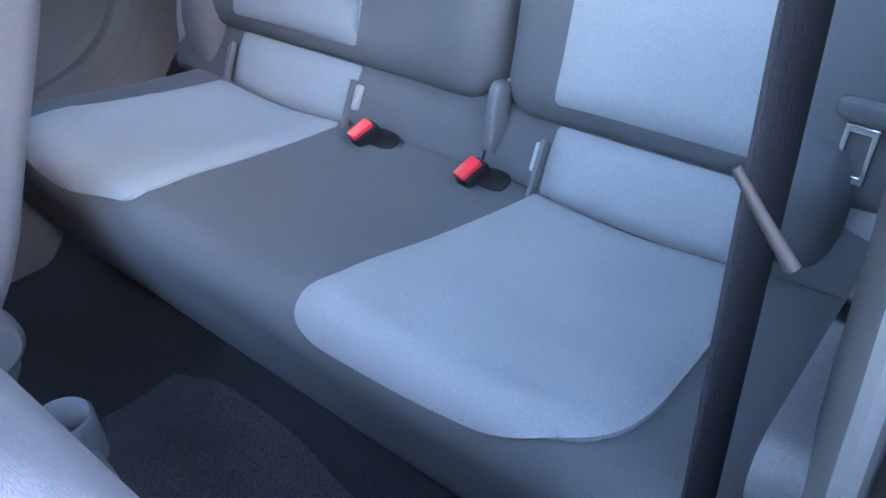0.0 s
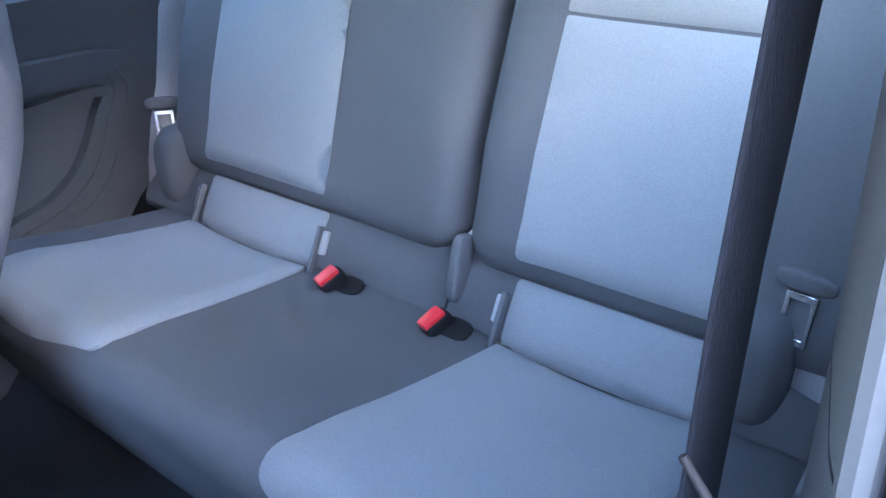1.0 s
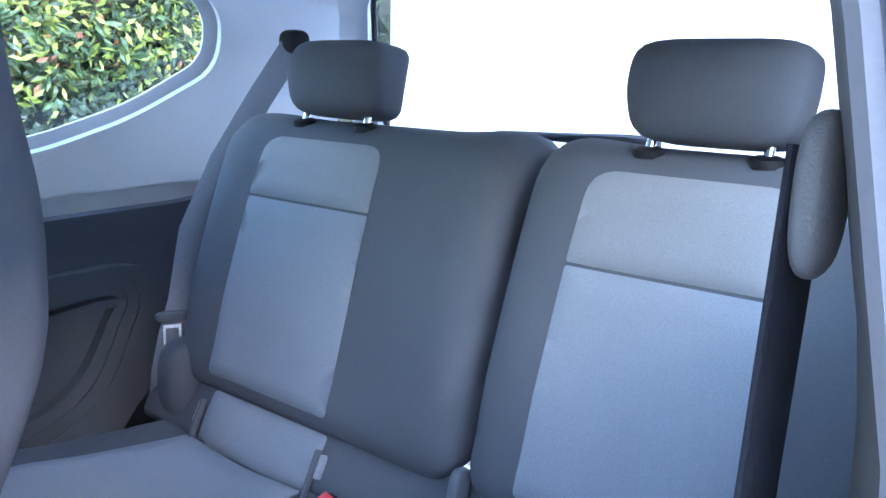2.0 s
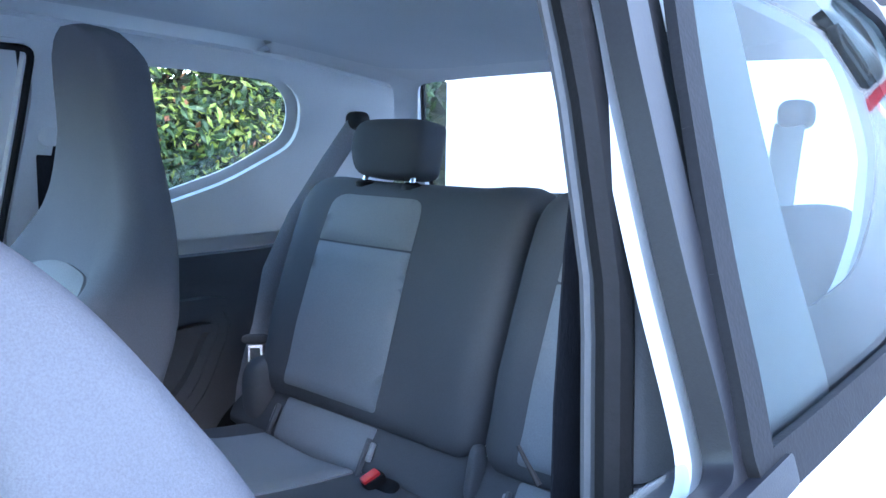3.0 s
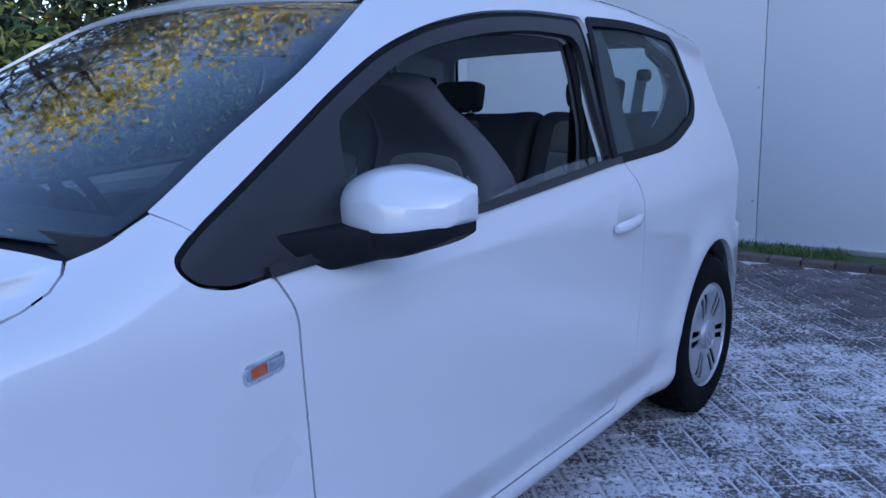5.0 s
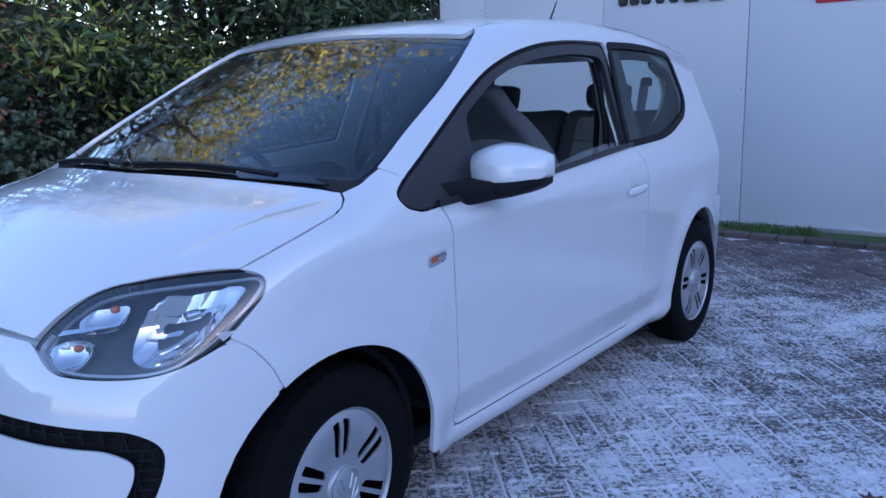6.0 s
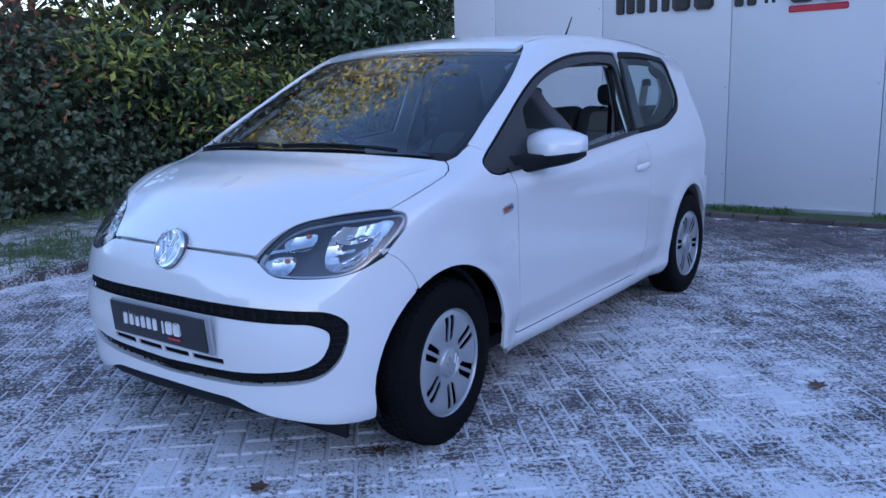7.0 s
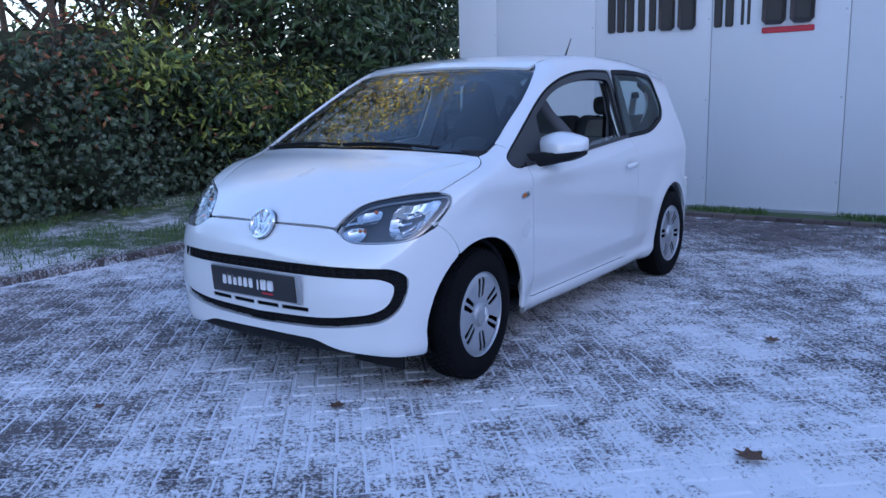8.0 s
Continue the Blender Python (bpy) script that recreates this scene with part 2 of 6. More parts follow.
def within(poly, pts):
    """Which points lie inside a closed outline."""
    x, y = pts[:, 0], pts[:, 1]
    ins = np.zeros(len(pts), bool)
    for a, b in zip(poly, np.roll(poly, -1, 0)):
        cross = (a[1] > y) != (b[1] > y)
        with np.errstate(divide="ignore", invalid="ignore"):
            at = (b[0] - a[0]) * (y - a[1]) / (b[1] - a[1] + 1e-12) + a[0]
        ins ^= cross & (x < at)
    return ins


def area(poly):
    x, y = poly.T
    return 0.5 * np.sum(x * np.roll(y, -1) - y * np.roll(x, -1))


def inset(poly, d):
    """The outline drawn in by d (out, if d is negative)."""
    sign = 1 if area(poly) > 0 else -1
    a, b = poly - np.roll(poly, 1, 0), np.roll(poly, -1, 0) - poly
    unit = lambda v: v / (np.linalg.norm(v, axis=1, keepdims=True) + 1e-12)
    t = unit(unit(a) + unit(b))
    return poly + d * sign * np.stack([-t[:, 1], t[:, 0]], 1)


def resample(poly, step):
    out = []
    for a, b in zip(poly, np.roll(poly, -1, 0)):
        n = max(1, int(math.ceil(np.linalg.norm(b - a) / step)))
        out += [a + (b - a) * k / n for k in range(n)]
    return np.array(out)


def panel(name, poly, fn, mat, parent=None, label="", step=0.03, thick=0.012, holes=(), raise_by=0.0, gap=0.0, dome=0.0, edge=None):
    """A shell of its own thickness, cut by an outline (with holes) from the surface fn(u, v) -> places, normals.
    raise_by lifts it off the surface; dome swells its middle like upholstery, over the distance edge from its rim."""
    from mathutils.geometry import delaunay_2d_cdt
    loops = [resample(inset(np.asarray(poly, float), gap), step * 0.6)] + [resample(inset(np.asarray(h, float), -gap), step * 0.6) for h in holes]
    rim = np.concatenate(loops)
    lo, hi = loops[0].min(0), loops[0].max(0)
    gx, gy = np.meshgrid(np.arange(lo[0] + step / 2, hi[0], step), np.arange(lo[1] + step / 2, hi[1], step * 0.87))
    gx = gx + (np.arange(len(gx))[:, None] % 2) * step / 2
    grid = np.stack([gx.ravel(), gy.ravel()], 1)
    keep = within(loops[0], grid)
    for h in loops[1:]:
        keep &= ~within(h, grid)
    grid = grid[keep]
    if len(grid):
        near = np.concatenate([np.sqrt(((g[:, None] - rim[None]) ** 2).sum(-1)).min(1) for g in np.array_split(grid, max(1, len(grid) // 400))])
        grid = grid[near > step * 0.45]
    pts = np.concatenate([rim, grid]) if len(grid) else rim
    edges, k = [], 0
    for l in loops:
        edges += [(k + i, k + (i + 1) % len(l)) for i in range(len(l))]
        k += len(l)
    verts, _, tris, origin, _, _ = delaunay_2d_cdt([Vector(p) for p in pts], edges, [], 0, 1e-7)
    uv = np.array([tuple(v) for v in verts])
    tris = np.array([tuple(t) for t in tris])
    mid = uv[tris].mean(1)
    keep = within(loops[0], mid)
    for h in loops[1:]:
        keep &= ~within(h, mid)
    tris = tris[keep]
    p, n = fn(uv[:, 0], uv[:, 1])
    lift = np.full(len(uv), raise_by)
    if dome:
        far = np.concatenate([np.sqrt(((g[:, None] - rim[None]) ** 2).sum(-1)).min(1) for g in np.array_split(uv, max(1, len(uv) // 400))])
        q = np.clip(far / (edge or 0.03), 0, 1)
        lift = lift + dome * np.sqrt(1 - (1 - q) ** 2)
    top = p + n * lift[:, None]
    low = p + n * (raise_by - thick)
    a, b, c = tris.T
    flip = (np.cross(top[b] - top[a], top[c] - top[a]) * n[a]).sum(-1) < 0
    tris[flip] = tris[flip][:, ::-1]
    # the rim: edges that belong to one triangle
    e = np.concatenate([tris[:, [0, 1]], tris[:, [1, 2]], tris[:, [2, 0]]])
    have = {tuple(x) for x in e.tolist()}
    lone = [x for x in have if (x[1], x[0]) not in have]
    m = len(uv)
    # the rim has vertices of its own, so that the faces keep the surface's true normals
    rim_of = {v: k for k, v in enumerate(sorted({i for x in lone for i in x}))}
    order, q = list(rim_of), len(rim_of)
    faces = tris.tolist() + (tris[:, ::-1] + m).tolist() + [(2 * m + rim_of[x[1]], 2 * m + rim_of[x[0]], 2 * m + q + rim_of[x[0]], 2 * m + q + rim_of[x[1]]) for x in lone]
    mesh = bpy.data.meshes.new(name)
    mesh.from_pydata(np.concatenate([top, low, top[order], low[order]]).tolist(), [], faces)
    mesh.update()
    mesh.shade_smooth()
    if not dome:
        mesh.normals_split_custom_set_from_vertices(np.concatenate([n, -n, np.zeros((2 * q, 3))]).tolist())
    ob = mesh_object(name, mesh, mat, parent, label)
    if mat in (CLEAR_GLASS, TINTED_GLASS, SCREEN_GLASS, LAMP_GLASS):
        ob.visible_shadow = False
    return ob


def normals(fn, u, v, e=0.002):
    """The surface's places and normals from its slopes."""
    p = fn(u, v)
    n = np.cross(fn(u + e, v) - fn(u - e, v), fn(u, v + e) - fn(u, v - e))
    return p, n / (np.linalg.norm(n, axis=1, keepdims=True) + 1e-12)


# ---- the car body: one smooth surface from which the panels are cut ----
def spline(xs, ys, x):
    """A smooth curve through the knots, level in slope with its neighbours."""
    xs, ys = np.asarray(xs, float), np.asarray(ys, float)
    d = np.gradient(ys, xs)
    x = np.clip(x, xs[0], xs[-1])
    i = np.clip(np.searchsorted(xs, x) - 1, 0, len(xs) - 2)
    h = xs[i + 1] - xs[i]
    t = (x - xs[i]) / h
    return ((1 + 2 * t) * (1 - t) ** 2 * ys[i] + t * (1 - t) ** 2 * h * d[i]
            + t * t * (3 - 2 * t) * ys[i + 1] + t * t * (t - 1) * h * d[i + 1])


def smax(a, b, k):
    h = np.clip(0.5 + 0.5 * (a - b) / k, 0, 1)
    return b + (a - b) * h + k * h * (1 - h)


FRONT_AXLE, REAR_AXLE, HUB_Z, TYRE_R = 0.0, 2.407, 0.288, 0.288
TOP_Y = (-0.62, -0.50, -0.35, -0.15, 0.00, 0.10, 0.20, 0.32, 0.45, 0.58, 0.70, 0.80, 0.87, 1.00, 1.30, 1.60, 2.00, 2.40, 2.75, 3.00)
TOP_Z = (0.681, 0.776, 0.870, 0.957, 0.994, 1.033, 1.0865, 1.1493, 1.2155, 1.2800, 1.3380, 1.3850, 1.4120, 1.440, 1.469, 1.477, 1.462, 1.421, 1.368, 1.330)
SIDE_Z = (0.10, 0.18, 0.23, 0.30, 0.36, 0.50, 0.65, 0.78, 0.86, 0.90, 0.95, 1.00, 1.10, 1.20, 1.33, 1.42, 1.52)
SIDE_X = (0.705, 0.768, 0.792, 0.795, 0.798, 0.806, 0.811, 0.813, 0.812, 0.802, 0.787, 0.772, 0.733, 0.697, 0.650, 0.600, 0.510)
NOSE_Z = (0.12, 0.22, 0.30, 0.40, 0.50, 0.60, 0.68, 0.75, 0.85, 1.00)
NOSE_Y = (-0.520, -0.566, -0.568, -0.579, -0.572, -0.556, -0.525, -0.481, -0.391, -0.211)
TAIL_Z = (0.15, 0.30, 0.50, 0.70, 0.90, 1.00, 1.20, 1.36, 1.50)
TAIL_Y = (2.898, 2.961, 2.966, 2.941, 2.895, 2.852, 2.782, 2.728, 2.680)


CROWN_Y, CROWN = (-0.3, 0.1, 0.8, 1.5), (0.062, 0.077, 0.049, 0.086)


def body(x, y, z):
    """Below nought inside the car body, above it outside; metres, near enough."""
    ax = np.abs(x)
    top = (z - spline(TOP_Y, TOP_Z, y - 0.22 * ax**2) + np.interp(y, CROWN_Y, CROWN) * ax**2) * 0.88
    # the soft crease along each side of the bonnet
    crease = ax - (0.55 + 0.336 * (y + 0.255))
    top = top + 0.0045 * np.exp(-((crease / 0.017) ** 2)) * np.clip((0.16 - y) / 0.10, 0, 1) * np.clip((y + 0.34) / 0.12, 0, 1)
    side = spline(SIDE_Z, SIDE_X, z) - 0.12 * np.maximum(0, 0.3 - y) ** 2 - 0.042 * np.maximum(0, y - 1.6) ** 2
    for axle in (FRONT_AXLE, REAR_AXLE):
        r = np.hypot(y - axle, z - HUB_Z)
        side = side + 0.014 * np.exp(-(((r - 0.35) / 0.075) ** 2)) * np.clip((z - 0.20) / 0.18, 0, 1) * (z < 0.9)
    # the shoulder crease along the door, and the crease near its foot below which the flank tucks in above the sill
    soft = lambda d, k: 0.5 * (d + np.sqrt(d * d + k * k))
    rise = z - (0.856 + 0.052 * np.clip((y - 0.6) / 0.95, 0, 1.3) ** 2)
    side = side + 0.0062 * np.exp(-np.sqrt(rise**2 + 0.004**2) / 0.026) * np.clip((y - 0.44) / 0.10, 0, 1) * np.clip((1.95 - y) / 0.25, 0, 1)
    tuck = 0.34 * soft(0.374 - z, 0.008) - 0.95 * soft(0.270 - z, 0.010) + 0.80 * soft(0.238 - z, 0.012)
    side = side - tuck * np.clip((y - 0.36) / 0.12, 0, 1) * np.clip((2.06 - y) / 0.12, 0, 1)
    q = np.clip(ax / 0.83, 0, 0.999)
    nose = spline(NOSE_Z, NOSE_Y, z) + 0.623 * (1 - (1 - q**3.156) ** (1 / 3.156))
    tail = spline(TAIL_Z, TAIL_Y, z) - 0.42 * (1 - (1 - q**4.2) ** (1 / 4.2))
    f = smax(top, ax - side, 0.06)
    f = smax(f, nose - y, 0.08)
    f = smax(f, y - tail, 0.06)
    return smax(f, 0.17 - z, 0.04)


def meet(origin, way, far):
    """Where rays from outside first enter the body: coarse steps, then halving."""
    lo, hi, found = np.zeros(len(origin)), np.full(len(origin), far), np.zeros(len(origin), bool)
    for d in np.linspace(0, far, 48):
        p = origin + d * way
        inside = (body(*p.T) < 0) & ~found
        hi[inside] = d
        found |= inside
        lo[~found] = d
    for _ in range(20):
        mid = (lo + hi) / 2
        inside = body(*(origin + mid[:, None] * way).T) < 0
        hi, lo = np.where(inside, mid, hi), np.where(inside, lo, mid)
    return origin + hi[:, None] * way


def skin(p):
    """The outward normal of the body surface."""
    e = 0.004
    x, y, z = p.T
    n = np.stack([body(x + e, y, z) - body(x - e, y, z), body(x, y + e, z) - body(x, y - e, z), body(x, y, z + e) - body(x, y, z - e)], 1)
    return n / (np.linalg.norm(n, axis=1, keepdims=True) + 1e-12)


def cut(origin, way, far):
    p = meet(origin, way, far)
    return p, skin(p)


def from_side(sign):
    """Outlines drawn as (y, z), seen from the car's left (1) or right (-1)."""
    def fn(u, v):
        o = np.ones_like(u)
        return cut(np.stack([1.3 * sign * o, u, v], 1), np.stack([-sign * o, 0 * o, 0 * o], 1), 1.3)
    return fn


def from_above(u, v):
    o = np.ones_like(u)
    return cut(np.stack([u, v, 1.7 * o], 1), np.stack([0 * o, 0 * o, -o], 1), 1.5)


def from_front(u, v):
    o = np.ones_like(u)
    return cut(np.stack([u, -1.0 * o, v], 1), np.stack([0 * o, o, 0 * o], 1), 2.0)


def from_behind(u, v):
    o = np.ones_like(u)
    return cut(np.stack([u, 3.4 * o, v], 1), np.stack([0 * o, -o, 0 * o], 1), 2.0)


def round_front(u, v):
    """(u, z): u runs round the nose, 0.7 m for each radian about an upright axis at y 0.30."""
    a = u / 0.7
    o = np.ones_like(u)
    out = np.stack([np.sin(a), -np.cos(a), 0 * o], 1)
    return cut(np.stack([0 * o, 0.30 * o, v], 1) + 1.5 * out, -out, 1.45)


def round_tail(u, v):
    a = u / 0.7
    o = np.ones_like(u)
    out = np.stack([np.sin(a), np.cos(a), 0 * o], 1)
    return cut(np.stack([0 * o, 2.2 * o, v], 1) + 1.5 * out, -out, 1.45)


def top_z(x, y):
    return from_above(np.array([x], float), np.array([y], float))[0][0, 2]


def both(half):
    """A whole outline from its right half, which starts and ends on the middle line."""
    half = [tuple(p) for p in half]
    return half + [(-p[0], *p[1:]) for p in reversed(half) if abs(p[0]) > 1e-6]


def arc(cy, cz, r, a0, a1, n=20):
    return [(cy + r * math.cos(radians(a)), cz + r * math.sin(radians(a)), 0) for a in np.linspace(a0, a1, n)]


# ---- the car: painted panels ----
car = thing("car", "white three-door city car, side window down, on frosty paving", "car")
LEFT, RIGHT = from_side(1), from_side(-1)

ARCH_R = 0.336
DOOR_FRONT = [(0.400, 0.910, 0.01), (0.431, 0.849, 0.03), (0.436, 0.73, 0.05), (0.449, 0.53, 0.05), (0.467, 0.31, 0.03), (0.485, 0.262, 0.02)]
DOOR_REAR = [(1.685, 0.262, 0.04), (1.722, 0.45, 0.06), (1.736, 0.72, 0.05), (1.728, 0.892, 0.03), (1.652, 0.977, 0.01)]
FRAME_TOP = [(1.690, 1.366, 0.03), (1.43, 1.368, 0.1), (1.176, 1.350, 0.1), (0.974, 1.312, 0.1), (0.843, 1.273, 0.1), (0.766, 1.243, 0.1), (0.634, 1.178, 0.1), (0.517, 1.113, 0.1), (0.293, 0.992, 0.03), (0.240, 0.953, 0.02), (0.266, 0.921, 0.02), (0.322, 0.906, 0.02)]
door_outline = rounded(DOOR_FRONT + DOOR_REAR + FRAME_TOP, 0.02)
door_skin = rounded(DOOR_FRONT + DOOR_REAR[:-1] + [(1.652, 0.979, 0.004), (1.576, 0.974, 0.1), (0.98, 0.933, 0.3)], 0.01)
# opening of the glass in the door, and the frame about it
sash = rounded([(0.576, 0.925, 0.01), (0.98, 0.946, 0.3), (1.592, 0.990, 0.015), (1.626, 1.312, 0.06), (1.40, 1.322, 0.1), (1.15, 1.302, 0.1), (0.95, 1.266, 0.1), (0.845, 1.234, 0.1), (0.75, 1.191, 0.1), (0.634, 1.134, 0.02)], 0.02)
door_frame = rounded([(0.326, 0.909, 0.01), (0.98, 0.938, 0.3), (1.60, 0.981, 0.01), (1.618, 0.986, 0.004), (1.658, 1.354, 0.03), (1.43, 1.357, 0.1), (1.176, 1.339, 0.1), (0.974, 1.301, 0.1), (0.843, 1.262, 0.1), (0.766, 1.232, 0.1), (0.634, 1.167, 0.1), (0.517, 1.102, 0.1), (0.298, 0.988, 0.03), (0.246, 0.951, 0.02), (0.272, 0.921, 0.02)], 0.02)
# the opening in the body, which reaches further back than the door's frame, behind the quarter pane
opening_line = rounded(DOOR_FRONT + [(1.685, 0.262, 0.04), (1.722, 0.45, 0.06), (1.740, 0.72, 0.05), (1.738, 0.892, 0.03), (1.742, 1.0, 0.05), (1.766, 1.27, 0.05), (1.770, 1.366, 0.04)] + FRAME_TOP[1:], 0.02)
quarter_hole = rounded([(1.712, 1.356, 0.02), (2.02, 1.360, 0.2), (2.350, 1.332, 0.05), (2.405, 1.140, 0.07), (2.32, 1.072, 0.05), (2.03, 0.997, 0.12), (1.612, 0.984, 0.02)], 0.03)
quarter_pane = inset(quarter_hole, 0.004)

ROOF_X = 0.545
roof_edge = [(y, float(top_z(ROOF_X, y)), 0) for y in np.linspace(2.66, 0.93, 16)]
WINGS = inset(door_outline, -0.003)
near_to = lambda q: int(((WINGS - np.array(q)) ** 2).sum(1).argmin())
foot, tip = near_to((0.487, 0.259)), near_to((0.290, 0.995))
bare = lambda pts: [(float(a), float(b), 0) for a, b in pts]
side_frame = rounded(
    [(0.430, 0.178, 0.02), (0.372, 0.236, 0.02), (0.470, 0.2585, 0)] + bare(WINGS[foot:tip + 1])
    + [(0.254, 1.0185, 0.002), (0.386, 1.096, 0.1), (0.509, 1.163, 0.1), (0.600, 1.212, 0.1), (0.790, 1.322, 0.1), (0.860, 1.360, 0.03)] + roof_edge[::-1]
    + [(2.70, 1.29, 0.05), (2.74, 1.0, 0.05), (2.73, 0.72, 0.02), (2.70, 0.55, 0.01)]
    + arc(REAR_AXLE, HUB_Z + 0.008, ARCH_R + 0.006, 40, 192, 26) + [(2.05, 0.175, 0.02)], 0.01)
# the seam between bonnet and fender, drawn from above, and that between bumper and fender, drawn from the side
BONNET_SIDE = [(0.716, -0.194), (0.737, -0.135), (0.751, -0.075), (0.757, -0.01), (0.754, 0.05), (0.741, 0.092), (0.720, 0.120), (0.694, 0.138)]
bonnet_edge = [(y, float(top_z(x, y)), 0) for x, y in BONNET_SIDE]
BUMPER_SIDE = [(-0.240, 0.706), (-0.222, 0.690), (-0.204, 0.668), (-0.186, 0.640), (-0.172, 0.606)]
fender = rounded(
    bare(BUMPER_SIDE[::-1]) + [(-0.265, 0.722, 0.01), (-0.178, 0.794, 0.02), (-0.160, 0.833, 0.02)]
    + bonnet_edge + [(0.186, 0.984, 0.02), (0.2525, 1.0165, 0.002)] + bare(WINGS[tip:]) + [(0.392, 0.908, 0)] + bare(WINGS[near_to((0.398, 0.907)):foot]) + [(0.470, 0.2545, 0.0), (0.345, 0.238, 0.02)]
    + arc(FRONT_AXLE, HUB_Z + 0.008, ARCH_R, -8, 119, 24), 0.01)


def front_u(points):
    """Side-view points as (u, z) round the nose."""
    p, _ = LEFT(np.array([q[0] for q in points]), np.array([q[1] for q in points]))
    return [(0.7 * math.atan2(a, 0.30 - b), c, 0) for a, b, c in p]


ARCH_FRONT = front_u(arc(FRONT_AXLE, HUB_Z + 0.008, ARCH_R, 198, 122, 10))

for sign, fn in ((1, LEFT), (-1, RIGHT)):
    panel("side_frame", side_frame, fn, WHITE_PAINT, car, step=0.024, thick=0.02, holes=[quarter_hole])
    panel("fender", fender, fn, WHITE_PAINT, car, step=0.028, thick=0.012, gap=0.001)
    panel("bumper_bracket", rounded([(-0.285, 0.735), (-0.20, 0.735), (-0.145, 0.66), (-0.150, 0.606), (-0.170, 0.586), (-0.205, 0.592), (-0.228, 0.64)], 0.006), fn, WHITE_PAINT, car, step=0.02, thick=0.003, raise_by=-0.006)
    door = panel("door", door_skin, fn, WHITE_PAINT, car, step=0.016, thick=0.02, gap=0.0005, holes=[np.array([(1.612 + 0.0595 * math.cos(a), 0.833 + 0.0475 * math.sin(a)) for a in np.linspace(0, 2 * math.pi, 40, endpoint=False)])])
    panel("window_frame", door_frame, fn, SATIN_BLACK, door, "black window frame and mirror sail", step=0.03, thick=0.018, holes=[sash], raise_by=-0.004)
    panel("belt_seal", rounded([(0.39, 0.906), (0.98, 0.929), (1.645, 0.973), (1.645, 0.990), (0.98, 0.948), (0.39, 0.924)], 0.004), fn, SATIN_BLACK, door, "black rubber belt seal", step=0.02, thick=0.02, raise_by=0.006)
    upper = [p[:2] for p in FRAME_TOP[:10]]
    panel("door_seal", rounded([(1.660, 0.988)] + [(a, b + 0.010) for a, b in upper] + [(a + 0.016, b - 0.014) for a, b in upper[:0:-1]] + [(1.664, 1.350), (1.622, 0.988)], 0.006), fn, RUBBER, car, "black rubber door seal", step=0.02, thick=0.02, raise_by=-0.012)
    pane = panel("quarter_window", quarter_pane, fn, TINTED_GLASS, car, step=0.05, thick=0.004, raise_by=-0.003)
    panel("window_seal", inset(quarter_hole, -0.014), fn, RUBBER, pane, "black rubber window seal", step=0.03, thick=0.008, holes=[inset(quarter_hole, 0.012)], raise_by=0.003)
    panel("printed_border", rounded([(1.722, 1.350), (1.80, 1.354), (1.800, 1.25), (1.765, 0.997), (1.620, 0.990)], 0.01), fn, SATIN_BLACK, pane, "dark printed border of the pane", step=0.04, thick=0.003, raise_by=-0.008)
    if sign > 0:
        catch = rounded([(2.132 + a, 1.283 + b, 0.018) for a, b in ((0.0, 0.0), (0.016, 0.030), (0.118, -0.018), (0.102, -0.048))], 0.018)
        panel("window_catch", catch, fn, BLACK_PLASTIC, pane, "black catch of the hinged window", step=0.012, thick=0.012, raise_by=-0.016, holes=[inset(catch, 0.011)])
        panel("catch_mark", rounded([(2.236, 1.216), (2.262, 1.206), (2.266, 1.214), (2.240, 1.224)], 0.002), fn, RED_PLASTIC, pane, "small red mark", step=0.01, thick=0.003, raise_by=-0.014)
    # door glass: the near one wound down but for a sliver, the far one shut
    if sign > 0:
        sliver = rounded([(0.95, 0.90), (1.560, 0.95), (1.583, 1.004, 0.012), (1.42, 1.000, 0.2), (1.21, 0.981, 0.2), (1.06, 0.958, 0.1), (0.965, 0.944)], 0.01)
        panel("window_glass", sliver, fn, CLEAR_GLASS, door, "edge of the lowered side window", step=0.03, thick=0.0022, raise_by=-0.024)
    else:
        panel("window_glass", inset(sash, -0.006), fn, CLEAR_GLASS, door, "closed side window", step=0.05, thick=0.004, raise_by=-0.02)

roof = panel("roof", rounded([(ROOF_X - 0.001, 2.66, 0.02), (ROOF_X - 0.001, 0.872, 0.02), (0.30, 0.832, 0.2), (0, 0.815, 0.3), (-0.30, 0.832, 0.2), (-ROOF_X + 0.001, 0.872, 0.02), (-ROOF_X + 0.001, 2.66, 0.02), (-0.3, 2.72, 0.1), (0.3, 2.72, 0.1)], 0.02), from_above, WHITE_PAINT, car, step=0.05, thick=0.015)
hood = panel("bonnet", rounded(both([(0, -0.500, 0), (0.20, -0.496, 0.1), (0.392, -0.479, 0.01), (0.420, -0.425, 0.03), (0.470, -0.365, 0.05), (0.590, -0.286, 0.05)] + [(a, b, 0) for a, b in BONNET_SIDE] + [(0.45, 0.072, 0.2), (0.2, 0.025, 0.2), (0, 0.012, 0)]), 0.02), from_above, WHITE_PAINT, car, step=0.018, thick=0.015, gap=0.0015)
windscreen_line = rounded(both([(0, 0.050, 0), (0.274, 0.066, 0.2), (0.45, 0.105, 0.2), (0.640, 0.162, 0.06), (0.688, 0.192, 0.03), (0.697, 0.270, 0.06), (0.686, 0.380, 0.1), (0.664, 0.545, 0.1), (0.612, 0.800, 0.05), (0.600, 0.850, 0.03), (0.50, 0.845, 0.05), (0.30, 0.824, 0.2), (0, 0.806, 0)]), 0.02)
